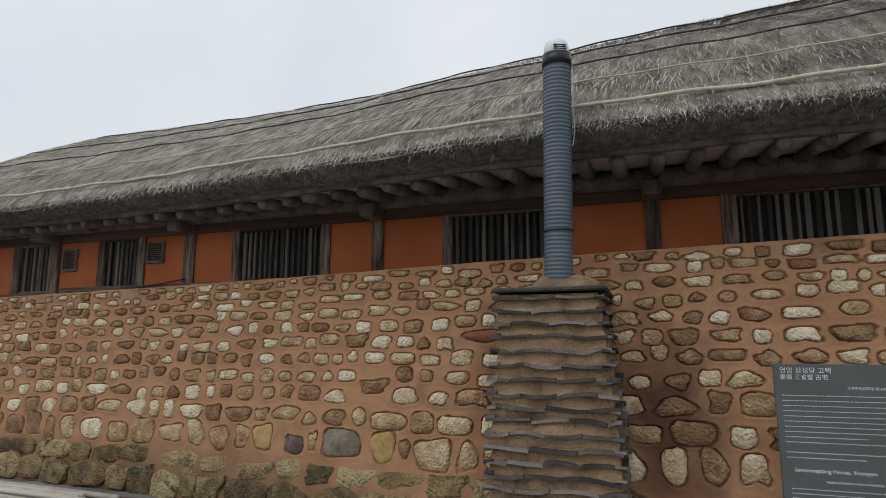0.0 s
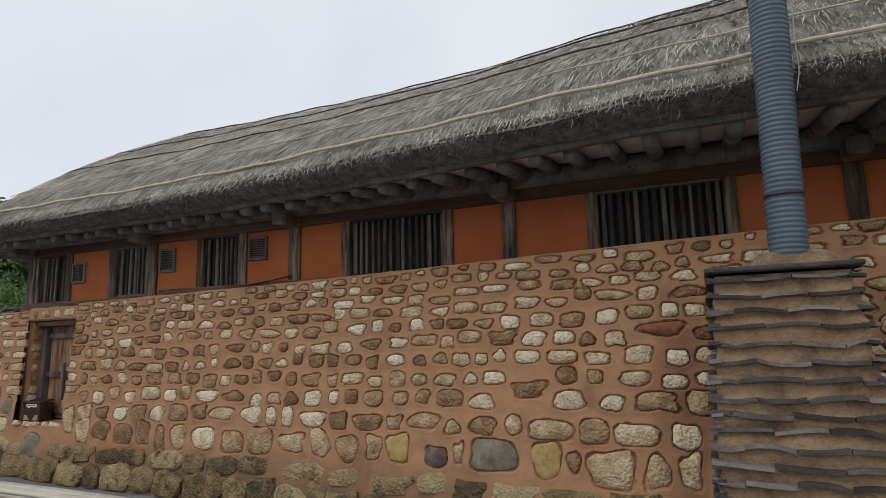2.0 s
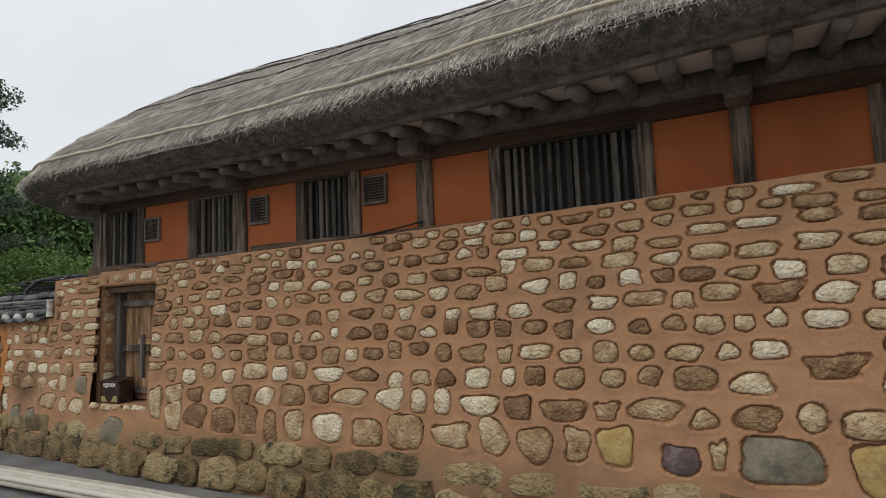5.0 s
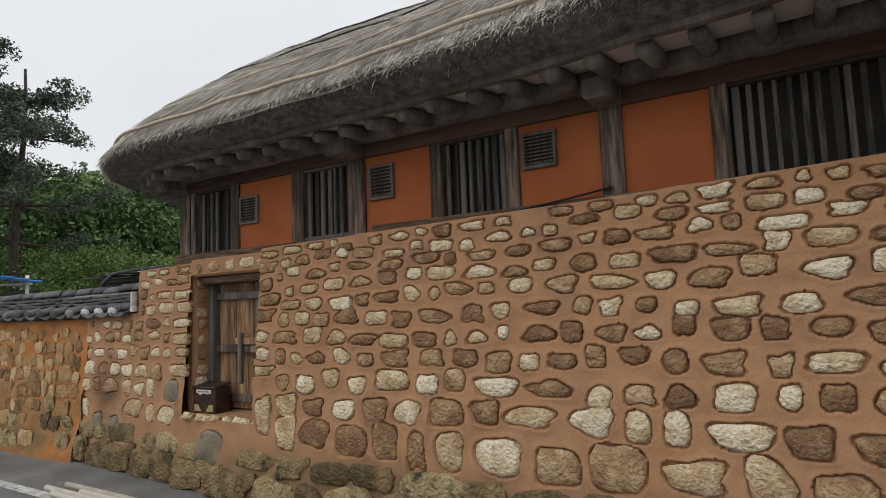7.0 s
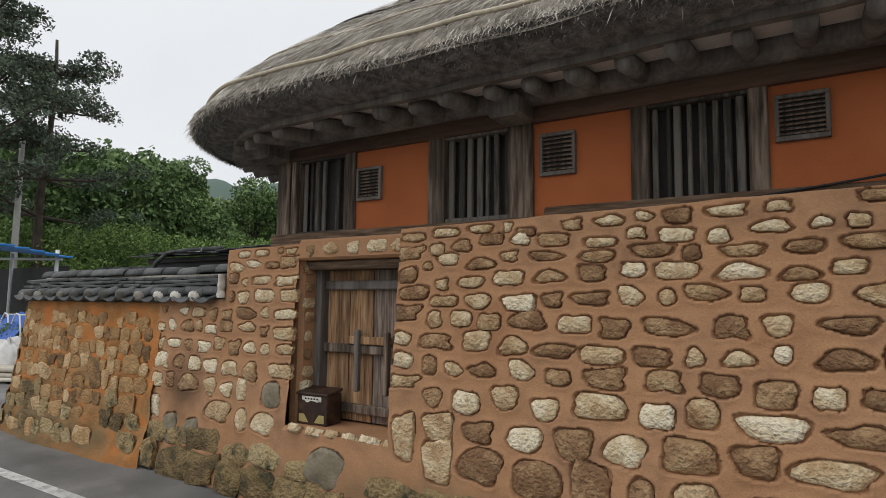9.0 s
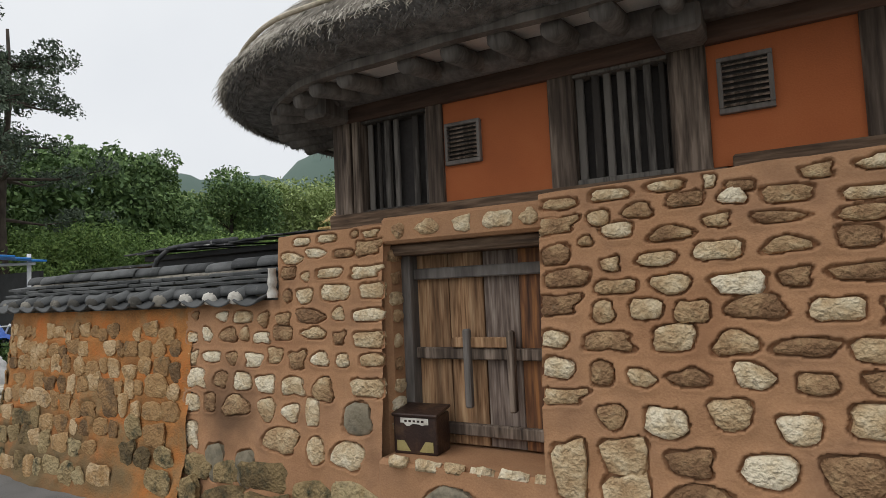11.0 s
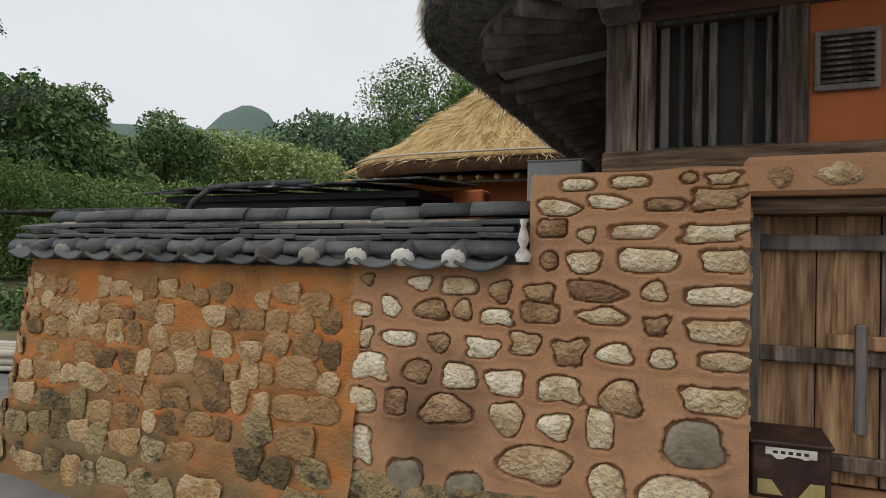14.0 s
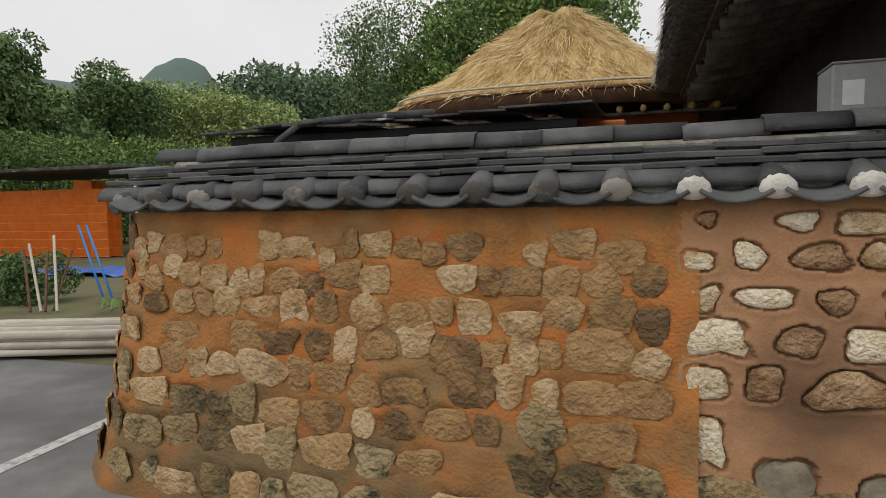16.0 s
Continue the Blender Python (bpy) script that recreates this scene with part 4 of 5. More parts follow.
part("panel", Build().box((-SW - 0.04, -0.012, SZ0), (SW + 0.02, 0.012, SZ1), None, 0.004), sign_grey, sign, "grey panel")
for sx in (-0.22, 0.2):
    part("post", Build().box((sx - 0.03, 0.014, 0.0), (sx + 0.03, 0.06, 1.3), None, 0.005), steel, sign, "steel post")


def lettering(text, x, z, size, parent, align="LEFT"):
    cu = bpy.data.curves.new("lettering", "FONT")
    cu.body, cu.size, cu.extrude, cu.align_x = text, size, 0.0006, align
    ob = new("lettering_curve", cu)
    dg = bpy.context.evaluated_depsgraph_get()
    me = bpy.data.meshes.new_from_object(ob.evaluated_get(dg))
    bpy.data.objects.remove(ob)
    me.materials.clear()
    me.materials.append(sign_white)
    t = new("lettering", me)
    t.parent = parent
    t.matrix_local = pose(x, -0.0135, z, 90, 0, 0)
    return t


lettering("영암 삼성당 고택", -0.305, 1.405, 0.042, sign)
lettering("靈巖 三省堂 古宅", -0.305, 1.365, 0.036, sign)
lettering("국가민속문화재 제164호", 0.285, 1.305, 0.022, sign, "RIGHT")
lettering("Samseongdang House, Yeongam", -0.265, 0.795, 0.034, sign)
lettering("National Folklore Cultural Heritage No. 164", 0.285, 0.735, 0.021, sign, "RIGHT")
rows_text = Build()
random.seed(4)
for k in range(12):
    z = 1.26 - 0.032 * k - (0.03 if k > 9 else 0)
    x = -0.30
    stop = 0.29 if k not in (8, 11) else random.uniform(-0.05, 0.15)
    while x < stop:
        w = random.choice((0.008, 0.009, 0.01, 0.011))
        rows_text.box((x, -0.0135, z), (min(x + w, stop), -0.0122, z + 0.0045))
        x += w + random.choice((0.004, 0.004, 0.004, 0.009))
for k in range(9):
    z = 0.69 - 0.028 * k
    x = -0.29
    while x < 0.27:
        w = random.choice((0.008, 0.01, 0.012))
        rows_text.box((x, -0.0135, z), (min(x + w, 0.29), -0.0122, z + 0.0045))
        x += w + random.choice((0.004, 0.004, 0.009))
part("lettering", rows_text, sign_white, sign, "lines of small white text")

# ---- tiled coping on the old wall ----
coping = thing("tiled_coping", "grey clay tile coping on the low wall with lime-plugged end tiles", "tile coping", (-12.0, 5.3, 1.6))


def shell(length, r0, r1, arc=180, thick=0.016, n=8, up=True):
    """A curved tile along +y, open below (up) or above."""
    b = Build()
    for y, r in ((0, r0), (length, r1)):
        for rr in (r, r - thick):
            for i in range(n + 1):
                a = math.radians(90 - arc / 2 + arc * i / n) if up else math.radians(270 - arc / 2 + arc * i / n)
                b.v.append((rr * math.cos(a), y, rr * math.sin(a) - (0 if up else -r0)))
    k = n + 1
    for i in range(n):
        b.f += [(i, i + 1, 2 * k + i + 1, 2 * k + i), (k + i, 3 * k + i, 3 * k + i + 1, k + i + 1), (i, k + i, k + i + 1, i + 1), (2 * k + i, 2 * k + i + 1, 3 * k + i + 1, 3 * k + i)]
    b.f += [(0, 2 * k, 3 * k, k), (n, k + n, 3 * k + n, 2 * k + n)]
    return b


cover_mesh = shell(0.24, 0.066, 0.072).mesh(tile_clay, True)
pan_mesh = shell(0.3, 0.225, 0.215, 78, 0.016, 8, False).mesh(tile_clay, True)
ridge_mesh = shell(0.36, 0.082, 0.088).mesh(tile_clay, True)
plug = Build()
for i, (r, y) in enumerate(((0.066, 0.02), (0.068, -0.008), (0.055, -0.024), (0.028, -0.03))):
    for j in range(12):
        a = math.tau * j / 12
        plug.v.append((r * math.cos(a) * 1.05, y, r * math.sin(a) * (1 if math.sin(a) > 0 else 0.55)))
plug.f = [(i * 12 + j, i * 12 + (j + 1) % 12, (i + 1) * 12 + (j + 1) % 12, (i + 1) * 12 + j) for i in range(3) for j in range(12)] + [tuple(36 + j for j in range(12))]
plug_mesh = plug.mesh(lime, True)
plug_old = plug.mesh(lichen, True)
slab = Build().box((0, 0, 0), (0.33, 0.26, 0.027), None, 0.004)
for i, v in enumerate(slab.v):
    slab.v[i] = (v[0], v[1], v[2] - 0.012 * (1 - (2 * v[0] / 0.33 - 1) ** 2))
slab_mesh = slab.mesh(tile_clay)


def laid_tile(mesh, name, m):
    ob = new(name, mesh)
    ob.parent = coping
    ob.matrix_parent_inverse = Matrix.Translation(coping.location).inverted()
    ob.matrix_basis = m
    return ob


random.seed(31)
PITCH = 0.315
EAVE_Z = 1.678
count = 0
x = -10.48
while x > -14.05:
    yf = float(wall_face(x, 1.4)) - 0.045
    wob = random.uniform(-1, 1)
    m = pose(x, yf, EAVE_Z, 20 + wob, 0, random.uniform(-3, 3))
    new("tile_plug", plug_mesh if count < 3 else plug_old).parent = laid_tile(cover_mesh, "cover_tile", m)
    laid_tile(pan_mesh, "pan_tile", pose(x - PITCH / 2, yf - 0.03, EAVE_Z - 0.056, 16 + wob, 0, 0))
    if count == 0:
        laid_tile(pan_mesh, "pan_tile", pose(x + PITCH / 2, yf - 0.03, EAVE_Z - 0.056, 16, 0, 0))
    count += 1
    x -= PITCH
# round the corner
for k in range(1, 7):
    s = 2.80 + 0.07 + k * 0.24
    px, py, a = old_outline(s)
    m = pose(px - math.sin(a) * 0.05, py - math.cos(a) * 0.05, EAVE_Z - 0.01, 20, 0, -math.degrees(a))
    new("tile_plug", plug_old if k != 4 else plug_mesh).parent = laid_tile(cover_mesh, "cover_tile", m)
    laid_tile(pan_mesh, "pan_tile", m @ pose(-PITCH / 2, -0.02, -0.056))


def course(mesh, name, x0, x1, long, y, z, tilt=0, jitter=0.006, along=True):
    x = x1
    while x > x0:
        yy = y + float(wall_face(x, 1.4)) - 5.02
        dz = 0.02 * max(0, (x + 10.9)) + random.uniform(-jitter, jitter)
        if along:
            laid_tile(mesh, name, pose(x, yy + random.uniform(-0.006, 0.006), z + dz, 0, 0, 90) @ pose(0, 0, 0, random.uniform(-1.2, 1.2) - 1.0))
        else:
            laid_tile(mesh, name, pose(x - long, yy + random.uniform(-0.01, 0.01), z + dz, tilt + random.uniform(-2, 2), random.uniform(-1.2, 1.2), 0))
        x -= long
    return


course(ridge_mesh, "cover_tile", -14.2, -10.09, 0.335, 5.13, 1.70)
for k in range(3):
    course(slab_mesh, "flat_tile", -14.25 + 0.03 * k, -10.07 - 0.13 * (k % 2), 0.315, 5.11 + 0.022 * k, 1.79 + 0.037 * k, 7, along=False)
course(ridge_mesh, "cover_tile", -14.1, -10.11, 0.335, 5.30, 1.925)
bed = Build().box((-14.1, 5.36, 1.58), (-10.09, 5.80, 1.76), bevel=0.02).box((-14.0, 5.47, 1.76), (-10.09, 5.76, 1.92), bevel=0.02)
part("clay_bed", bed, lichen, None, "clay bed under the tiles")
at_parent(bpy.data.objects["clay_bed"], coping)
fill = Build()
for i in range(7):
    u = i / 6
    for j in range(8):
        a = math.tau * j / 8
        fill.v.append((-10.095 + (0.035 + 0.02 * math.sin(i * 2.3)) * math.cos(a) * (1 - 0.6 * u), 5.25 + 0.04 * math.sin(a), 1.68 + 0.22 * u))
fill.f = [(i * 8 + j, i * 8 + (j + 1) % 8, (i + 1) * 8 + (j + 1) % 8, (i + 1) * 8 + j) for i in range(6) for j in range(8)] + [tuple(48 + j for j in range(8))]
at_parent(part("lime_fillet", fill, lime, None, "white lime fillet against the pillar", True), coping)

# ---- grey metal box on the wall behind the coping ----
cab = thing("meter_cabinet", "grey metal cabinet with a white notice, standing behind the coping", "cabinet", (-10.16, 6.4, 0))
part("body", Build().box((-0.19, -0.14, 1.4), (0.19, 0.14, 2.36), None, 0.012), box_grey, cab)
part("lid", Build().box((-0.195, -0.145, 2.36), (0.195, 0.145, 2.372), None, 0.006), box_grey, cab)
part("notice", Build().box((-0.14, -0.1435, 2.14), (-0.04, -0.141, 2.27)), white_paint, cab, "white notice")
part("stand", Build().box((-0.2, -0.12, 0.0), (0.2, 0.12, 1.4), None, 0.01), concrete, cab, "concrete stand")

# ---- yard behind: black shed and golden thatched house ----
shed = thing("black_shed", "low shed of black sheeting under ragged dark roofing", "shed", (-13.0, 7.8, 0))
part("wall", Build().box((-2.05, -0.1, 0), (1.0, 2.0, 2.30)), shed_black, shed, "black sheeting wall")
random.seed(14)
for k in range(11):
    x0 = -2.42 + k * 0.335
    sh = Build().box((0, 0, 0), (0.40, 1.5 + random.uniform(-0.15, 0.1), 0.02), pose(x0, -0.40 + random.uniform(-0.12, 0.08), 2.355 + 0.006 * k + random.uniform(-0.015, 0.02), 5 + random.uniform(-2, 2), random.uniform(-4, 3), random.uniform(-3, 3)), 0.004)
    part("roof_sheet", sh, shed_slate, shed)
part("roof", Build().box((-2.2, -0.2, 2.27), (1.2, 2.2, 2.35), None, 0.01), shed_black, shed, "dark roof")
part("hose", Build().tube([(-1.6, -0.50, 2.0), (-1.45, -0.5, 2.25), (-1.25, -0.45, 2.40), (-0.8, -0.4, 2.43), (0.0, -0.35, 2.44)], 0.035, 8), shed_slate, shed, "sagging dark hose", True)
wallbit = Build().box((-12.7, 8.5, 0.0), (-11.44, 8.75, 2.44), bevel=0.02)
tagged(part("wall_yard", wallbit, plaster), "plain orange clay yard wall", "wall", kind="structure")

barn = thing("golden_thatched_house", "small clay house under fresh golden straw thatch", "house", (-12.7, 13.3, 0))
barn.scale = (0.8, 0.8, 0.91)
part("wall", Build().box((-2.6, -1.3, 0), (2.8, 2.0, 3.3), None, 0.02), plaster, barn, "clay wall in shade")


def gold_z(d):
    return 3.58 + 1.90 * (min(d, 2.3) / 2.3) ** 1.08


gv, gf = [], []
gl = []
for k in range(14):
    d = 2.28 * k / 13
    lp = []
    for j in range(72):
        a = math.tau * j / 72
        c, s_ = math.cos(a), math.sin(a)
        q = (abs(c) ** 3.2 + abs(s_) ** 3.2) ** (-1 / 3.2)
        hx, hy = 3.35 - d * 1.3, 2.6 - d * 1.02
        lp.append((max(hx, 0.12) * q * c, max(hy, 0.08) * q * s_, gold_z(d) + 0.05 * math.sin(5 * a + k) * (k > 0)))
    gl.append(lp)
gv = [p for lp in gl for p in lp]
gf = [(i * 72 + j, i * 72 + (j + 1) % 72, (i + 1) * 72 + (j + 1) % 72, (i + 1) * 72 + j) for i in range(13) for j in range(72)] + [tuple(13 * 72 + j for j in range(72))]
part("roof", mesh_of(gv, gf, thatch_gold, True), thatch_gold, barn, "golden straw thatch")
under = Build()
low = [(x * 0.98, y * 0.98, 3.36) for x, y, z in gl[0]]
inn = [(x * 0.72, y * 0.72, 3.46) for x, y, z in gl[0]]
under.add(gl[0] + low + inn, [(i * 72 + j, (i + 1) * 72 + j, (i + 1) * 72 + (j + 1) % 72, i * 72 + (j + 1) % 72) for i in range(2) for j in range(72)])
part("thatch_edge", under, scrap_wood, barn, "brown cut edge of older straw", True)
for lift, r, mat in ((0.02, 0.03, scrap_wood), (0.13, 0.022, rope_tan)):
    part("binding_rope", Build().tube([(x * (1.0 - 0.05 * lift), y * (1.0 - 0.05 * lift), z + lift) for x, y, z in gl[0][30:72] + gl[0][:8]], r, 5), mat, barn, "straw rope", True)
for k in range(16):
    part("rafter_end", Build().tube([(-3.0 + 0.4 * k, -2.36, 3.27), (-3.0 + 0.4 * k, -1.2, 3.4)], 0.055, 8), thatch_gold, barn, "pale rafter end", True)
part("beam", Build().box((-3.2, -2.2, 3.2), (3.3, -2.06, 3.24)), dark_wood, barn, "dark eaves beam")
random.seed(17)
bv, bf = [], []
for _ in range(6500):
    k = min(int(13 * random.random()), 12)
    j = random.randrange(72)
    u, w = random.random(), random.random()
    p0, p1, p2 = Vector(gl[k][j]), Vector(gl[k][(j + 1) % 72]), Vector(gl[k + 1][j])
    p = p0.lerp(p1, u) + (p2 - p0) * w
    down = (p0 - p2).normalized()
    q = p + (down + Vector((random.gauss(0, 0.3), random.gauss(0, 0.2), 0.08))).normalized() * random.uniform(0.2, 0.55) + Vector((0, 0, 0.05))
    blade(bv, bf, p + Vector((0, 0, 0.015)), q, random.uniform(0.005, 0.010))
part("straw", mesh_of(bv, bf, straw_gold), straw_gold, barn, "loose golden straws", kind="stuff")

# ---- far side of the road ----
stack = thing("crate_stack", "tall stack of orange plastic farm crates on the ground", "crates", (-29.3, 19.4, 0), "crates")
cr = Build()
bm = bmesh.new()
bmesh.ops.create_cube(bm, size=1)
for v in bm.verts:
    v.co = Vector(((v.co.x + 0.5) * 0.62, (v.co.y + 0.5) * 0.42, (v.co.z + 0.5) * 0.31))
sides = [f for f in bm.faces if abs(f.normal.z) < 0.5]
bmesh.ops.inset_individual(bm, faces=sides, thickness=0.035, depth=-0.015)
tops_ = [f for f in bm.faces if f.normal.z > 0.5]
bmesh.ops.inset_individual(bm, faces=tops_, thickness=0.02, depth=0)
for f in bm.faces:
    if f.normal.z > 0.5 and f.calc_area() > 0.2:
        bmesh.ops.translate(bm, verts=f.verts[:], vec=(0, 0, -0.26))
bm.verts.index_update()
cr.add([v.co[:] for v in bm.verts], [[v.index for v in f.verts] for f in bm.faces])
bm.free()
crate_mesh = cr.mesh(crate_orange)
for c in range(9):
    for r in range(2):
        for k in range(8 if c != 1 else 9):
            ob = new("crate", crate_mesh)
            ob.parent = stack
            ob.matrix_basis = pose(-1.1 - c * 0.68 + random.uniform(-0.01, 0.01), r * 0.46, k * 0.315, 0, 0, 28 + random.uniform(-1, 1))
shelter = thing("crate_shelter", "flat dark sheet roof on posts over the crates", "shelter", (-29.0, 20.6, 0))
part("roof", Build().box((-9.0, -2.0, 3.15), (1.6, 3, 3.27), None, 0.02), shed_slate, shelter, "dark sheet roof")
for x, y in ((-8.6, 2.7), (-3.5, 2.7), (1.3, 2.7), (1.3, -1.7)):
    part("post", Build().tube([(x, y, 0), (x, y, 3.15)], 0.05, 8), steel, shelter, "steel post", True)
canopy = thing("blue_canopy", "open shelter with a blue sheet roof on white posts", "canopy", (-26.5, 10.8, 0))
for k in range(8):
    part("roof_sheet", Build().box((-6.0, -2.6 + 0.42 * k, 0), (0.6, -2.19 + 0.42 * k, 0.06), pose(0, 0, 3.42 - 0.06 * k, 0, 5), 0.012), blue_metal, canopy)
for x, y in ((0.2, 0.45), (0.0, -2.0), (-3.0, 0.45), (-5.8, 0.45)):
    part("post", Build().tube([(x, y, 0), (x, y, 3.2)], 0.06, 8), white_paint, canopy, "white round post", True)
part("rail", Build().tube([(-5.8, 0.45, 3.1), (0.5, 0.45, 2.9)], 0.045, 8), white_paint, canopy, "white roof rail", True)
part("back_wall", Build().box((-6, 0.75, 0), (0.2, 0.85, 2.7)), shed_black, canopy, "dark back screen")
pole = thing("utility_pole", "tall grey concrete utility pole with a thin wire", "utility pole", (-41.0, 15.9, 0))
part("shaft", Build().tube([(0, 0, 0), (0, 0, 11.4)], [0.19, 0.12], 12), concrete, pole, "", True)
part("band", Build().tube([(0, 0, 9.8), (0, 0, 9.95)], 0.15, 12), steel, pole, "steel band", True)
part("wire", Build().tube([(0, 0, 11.1), (-14, 4, 10.9), (-30, 9, 11.4)], 0.02, 5), shed_black, pole, "thin wire")

pile = thing("pole_pile", "long pale poles in a low pile on the verge", "poles", (-18.5, 7.1, 0))
pile.rotation_euler.z = radians(22)
random.seed(23)
for k in range(34):
    lv = k // 12
    yy = (k % 12) * 0.11 + 0.05 * lv
    a = random.uniform(-0.05, 0.05)
    part("pole", Build().tube([(-4.5 + random.uniform(-0.4, 0.4), yy - a * 3, 0.05 + 0.085 * lv), (0.0, yy, 0.055 + 0.085 * lv + random.uniform(0, 0.02)), (2.6 + random.uniform(-0.5, 0.4), yy + a * 2, 0.05 + 0.085 * lv)], 0.042, 7), bamboo_pole, pile, "", True)
near = thing("bamboo_poles", "pale split bamboo poles lying at the foot of the wall", "poles", (-7.2, 4.3, 0))
for k in range(9):
    lv = 0 if k < 5 else 1
    yy = -0.16 + (k % 5) * 0.07
    part("pole", Build().tube([(-2.4 + random.uniform(-0.4, 0.3), yy + 0.05, 0.06 + 0.05 * lv), (0.2, yy, 0.075 + 0.05 * lv), (2.7 + random.uniform(-0.5, 0.3), yy - random.uniform(0, 0.12), 0.06 + 0.05 * lv)], 0.027, 7), bamboo_pole, near, "", True)
for k, (x, y, ln) in enumerate(((-4.5, 4.45, 0.9), (-3.6, 4.4, 1.2), (-3.9, 4.3, 0.7))):
    pl = thing("scrap_board", "short red-brown scrap board lying by the wall's foot", "board", (x, y, 0), "scrap boards")
    part("board", Build().box((-ln / 2, -0.05, 0.02), (ln / 2, 0.06, 0.055), pose(0, 0, 0.0, 8, 2, 6 - 8 * k), 0.005), scrap_wood, pl)
sack = thing("white_sack", "crumpled white sack on the pole pile", "sack", (-20.0, 7.55, 0.24))
sk = Build()
for i in range(7):
    for j in range(14):
        a, ph = math.tau * j / 14, math.pi / 2 * i / 6
        w = 1 + 0.16 * math.sin(3 * a + i) + 0.1 * math.sin(7 * a - i)
        sk.v.append((0.6 * w * math.cos(a) * math.cos(ph), 0.35 * w * math.sin(a) * math.cos(ph), 0.5 * math.sin(ph) * w))
sk.f = [(i * 14 + j, i * 14 + (j + 1) % 14, (i + 1) * 14 + (j + 1) % 14, (i + 1) * 14 + j) for i in range(6) for j in range(14)]
part("cloth", sk, sack_white, sack, "", True)
tarp = thing("blue_tarpaulin", "crumpled blue tarpaulin draped over a heap of goods", "tarpaulin", (-25.4, 9.6, 0))
tp = Build()
for i in range(20):
    for j in range(10):
        u, w = i / 19 * 5.0, j / 9 * 2.2
        h = 0.95 * math.sin(math.pi * min(1, 0.08 + w / 2.3)) * (0.8 + 0.2 * math.sin(u * 2.1))
        tp.v.append((u * 0.6 - 1.5, w * 0.6 - 0.6, 0.25 + h + 0.08 * math.sin(u * 7 + w * 5) + random.uniform(-0.03, 0.03)))
tp.f = [(i * 10 + j, (i + 1) * 10 + j, (i + 1) * 10 + j + 1, i * 10 + j + 1) for i in range(19) for j in range(9)]
part("sheet", tp, blue_tarp, tarp, "", True)


# ---- trees and hills ----
def leaf_cloud(spots, count, size, seed, flat=0.75):
    """Many small leaf blades scattered in the shells of clumps; spots: centre, radius."""
    r = np.random.default_rng(seed)
    spots = [(np.array(c), rad) for c, rad in spots]
    weight = np.array([rad ** 2 for _, rad in spots])
    pick = r.choice(len(spots), count, p=weight / weight.sum())
    cen = np.array([spots[i][0] for i in pick])
    rad = np.array([spots[i][1] for i in pick])
    d = r.standard_normal((count, 3))
    d /= np.linalg.norm(d, axis=1)[:, None]
    p = cen + d * (rad * (0.55 + 0.5 * r.random(count)))[:, None] * np.array([1, 1, flat])
    u = r.standard_normal((count, 3))
    u /= np.linalg.norm(u, axis=1)[:, None]
    w = np.cross(u, r.standard_normal((count, 3)))
    w /= np.linalg.norm(w, axis=1)[:, None]
    s = (size * (0.6 + 0.8 * r.random(count)))[:, None]
    verts = np.stack([p - u * s, p + w * s * 0.5, p + u * s, p - w * s * 0.5], 1).reshape(-1, 3)
    faces = np.arange(count * 4).reshape(-1, 4)
    return verts, faces


def np_mesh(verts, faces, mat):
    me = bpy.data.meshes.new("leaves")
    me.from_pydata(verts.tolist(), [], faces.tolist())
    me.materials.append(mat)
    return me


def broadleaf(at, height, wide, mat, seed, label, leaves=2600, size=0.2, trunk_h=0.35, group=""):
    t = thing("tree", label, "tree", at, group)
    r = random.Random(seed)
    part("trunk", Build().tube([(0, 0, 0), (0.1 * r.uniform(-1, 1), 0, height * 0.3), (0.3 * r.uniform(-1, 1), 0.2, height * 0.75)], [height * 0.022, height * 0.016, height * 0.006], 8), bark, t, "", True)
    spots = []
    for k in range(22):
        a, h = r.uniform(0, math.tau), r.uniform(trunk_h, 0.95)
        reach = wide * (0.25 + 0.75 * math.sin(math.pi * min(1, (h - trunk_h) / (1 - trunk_h) * 0.85 + 0.12))) * r.uniform(0.5, 1)
        c = (reach * math.cos(a), reach * math.sin(a), h * height)
        spots.append((c, height * r.uniform(0.09, 0.16)))
        part("branch", Build().tube([(0, 0, height * h * 0.8), (c[0] * 0.6, c[1] * 0.6, height * (h - 0.05)), c], [height * 0.0032, height * 0.002, height * 0.001], 5), bark, t)
    part("crown", np_mesh(*leaf_cloud(spots, int(leaves * 4.0), size * 0.55, seed), mat), mat, t)
    return t


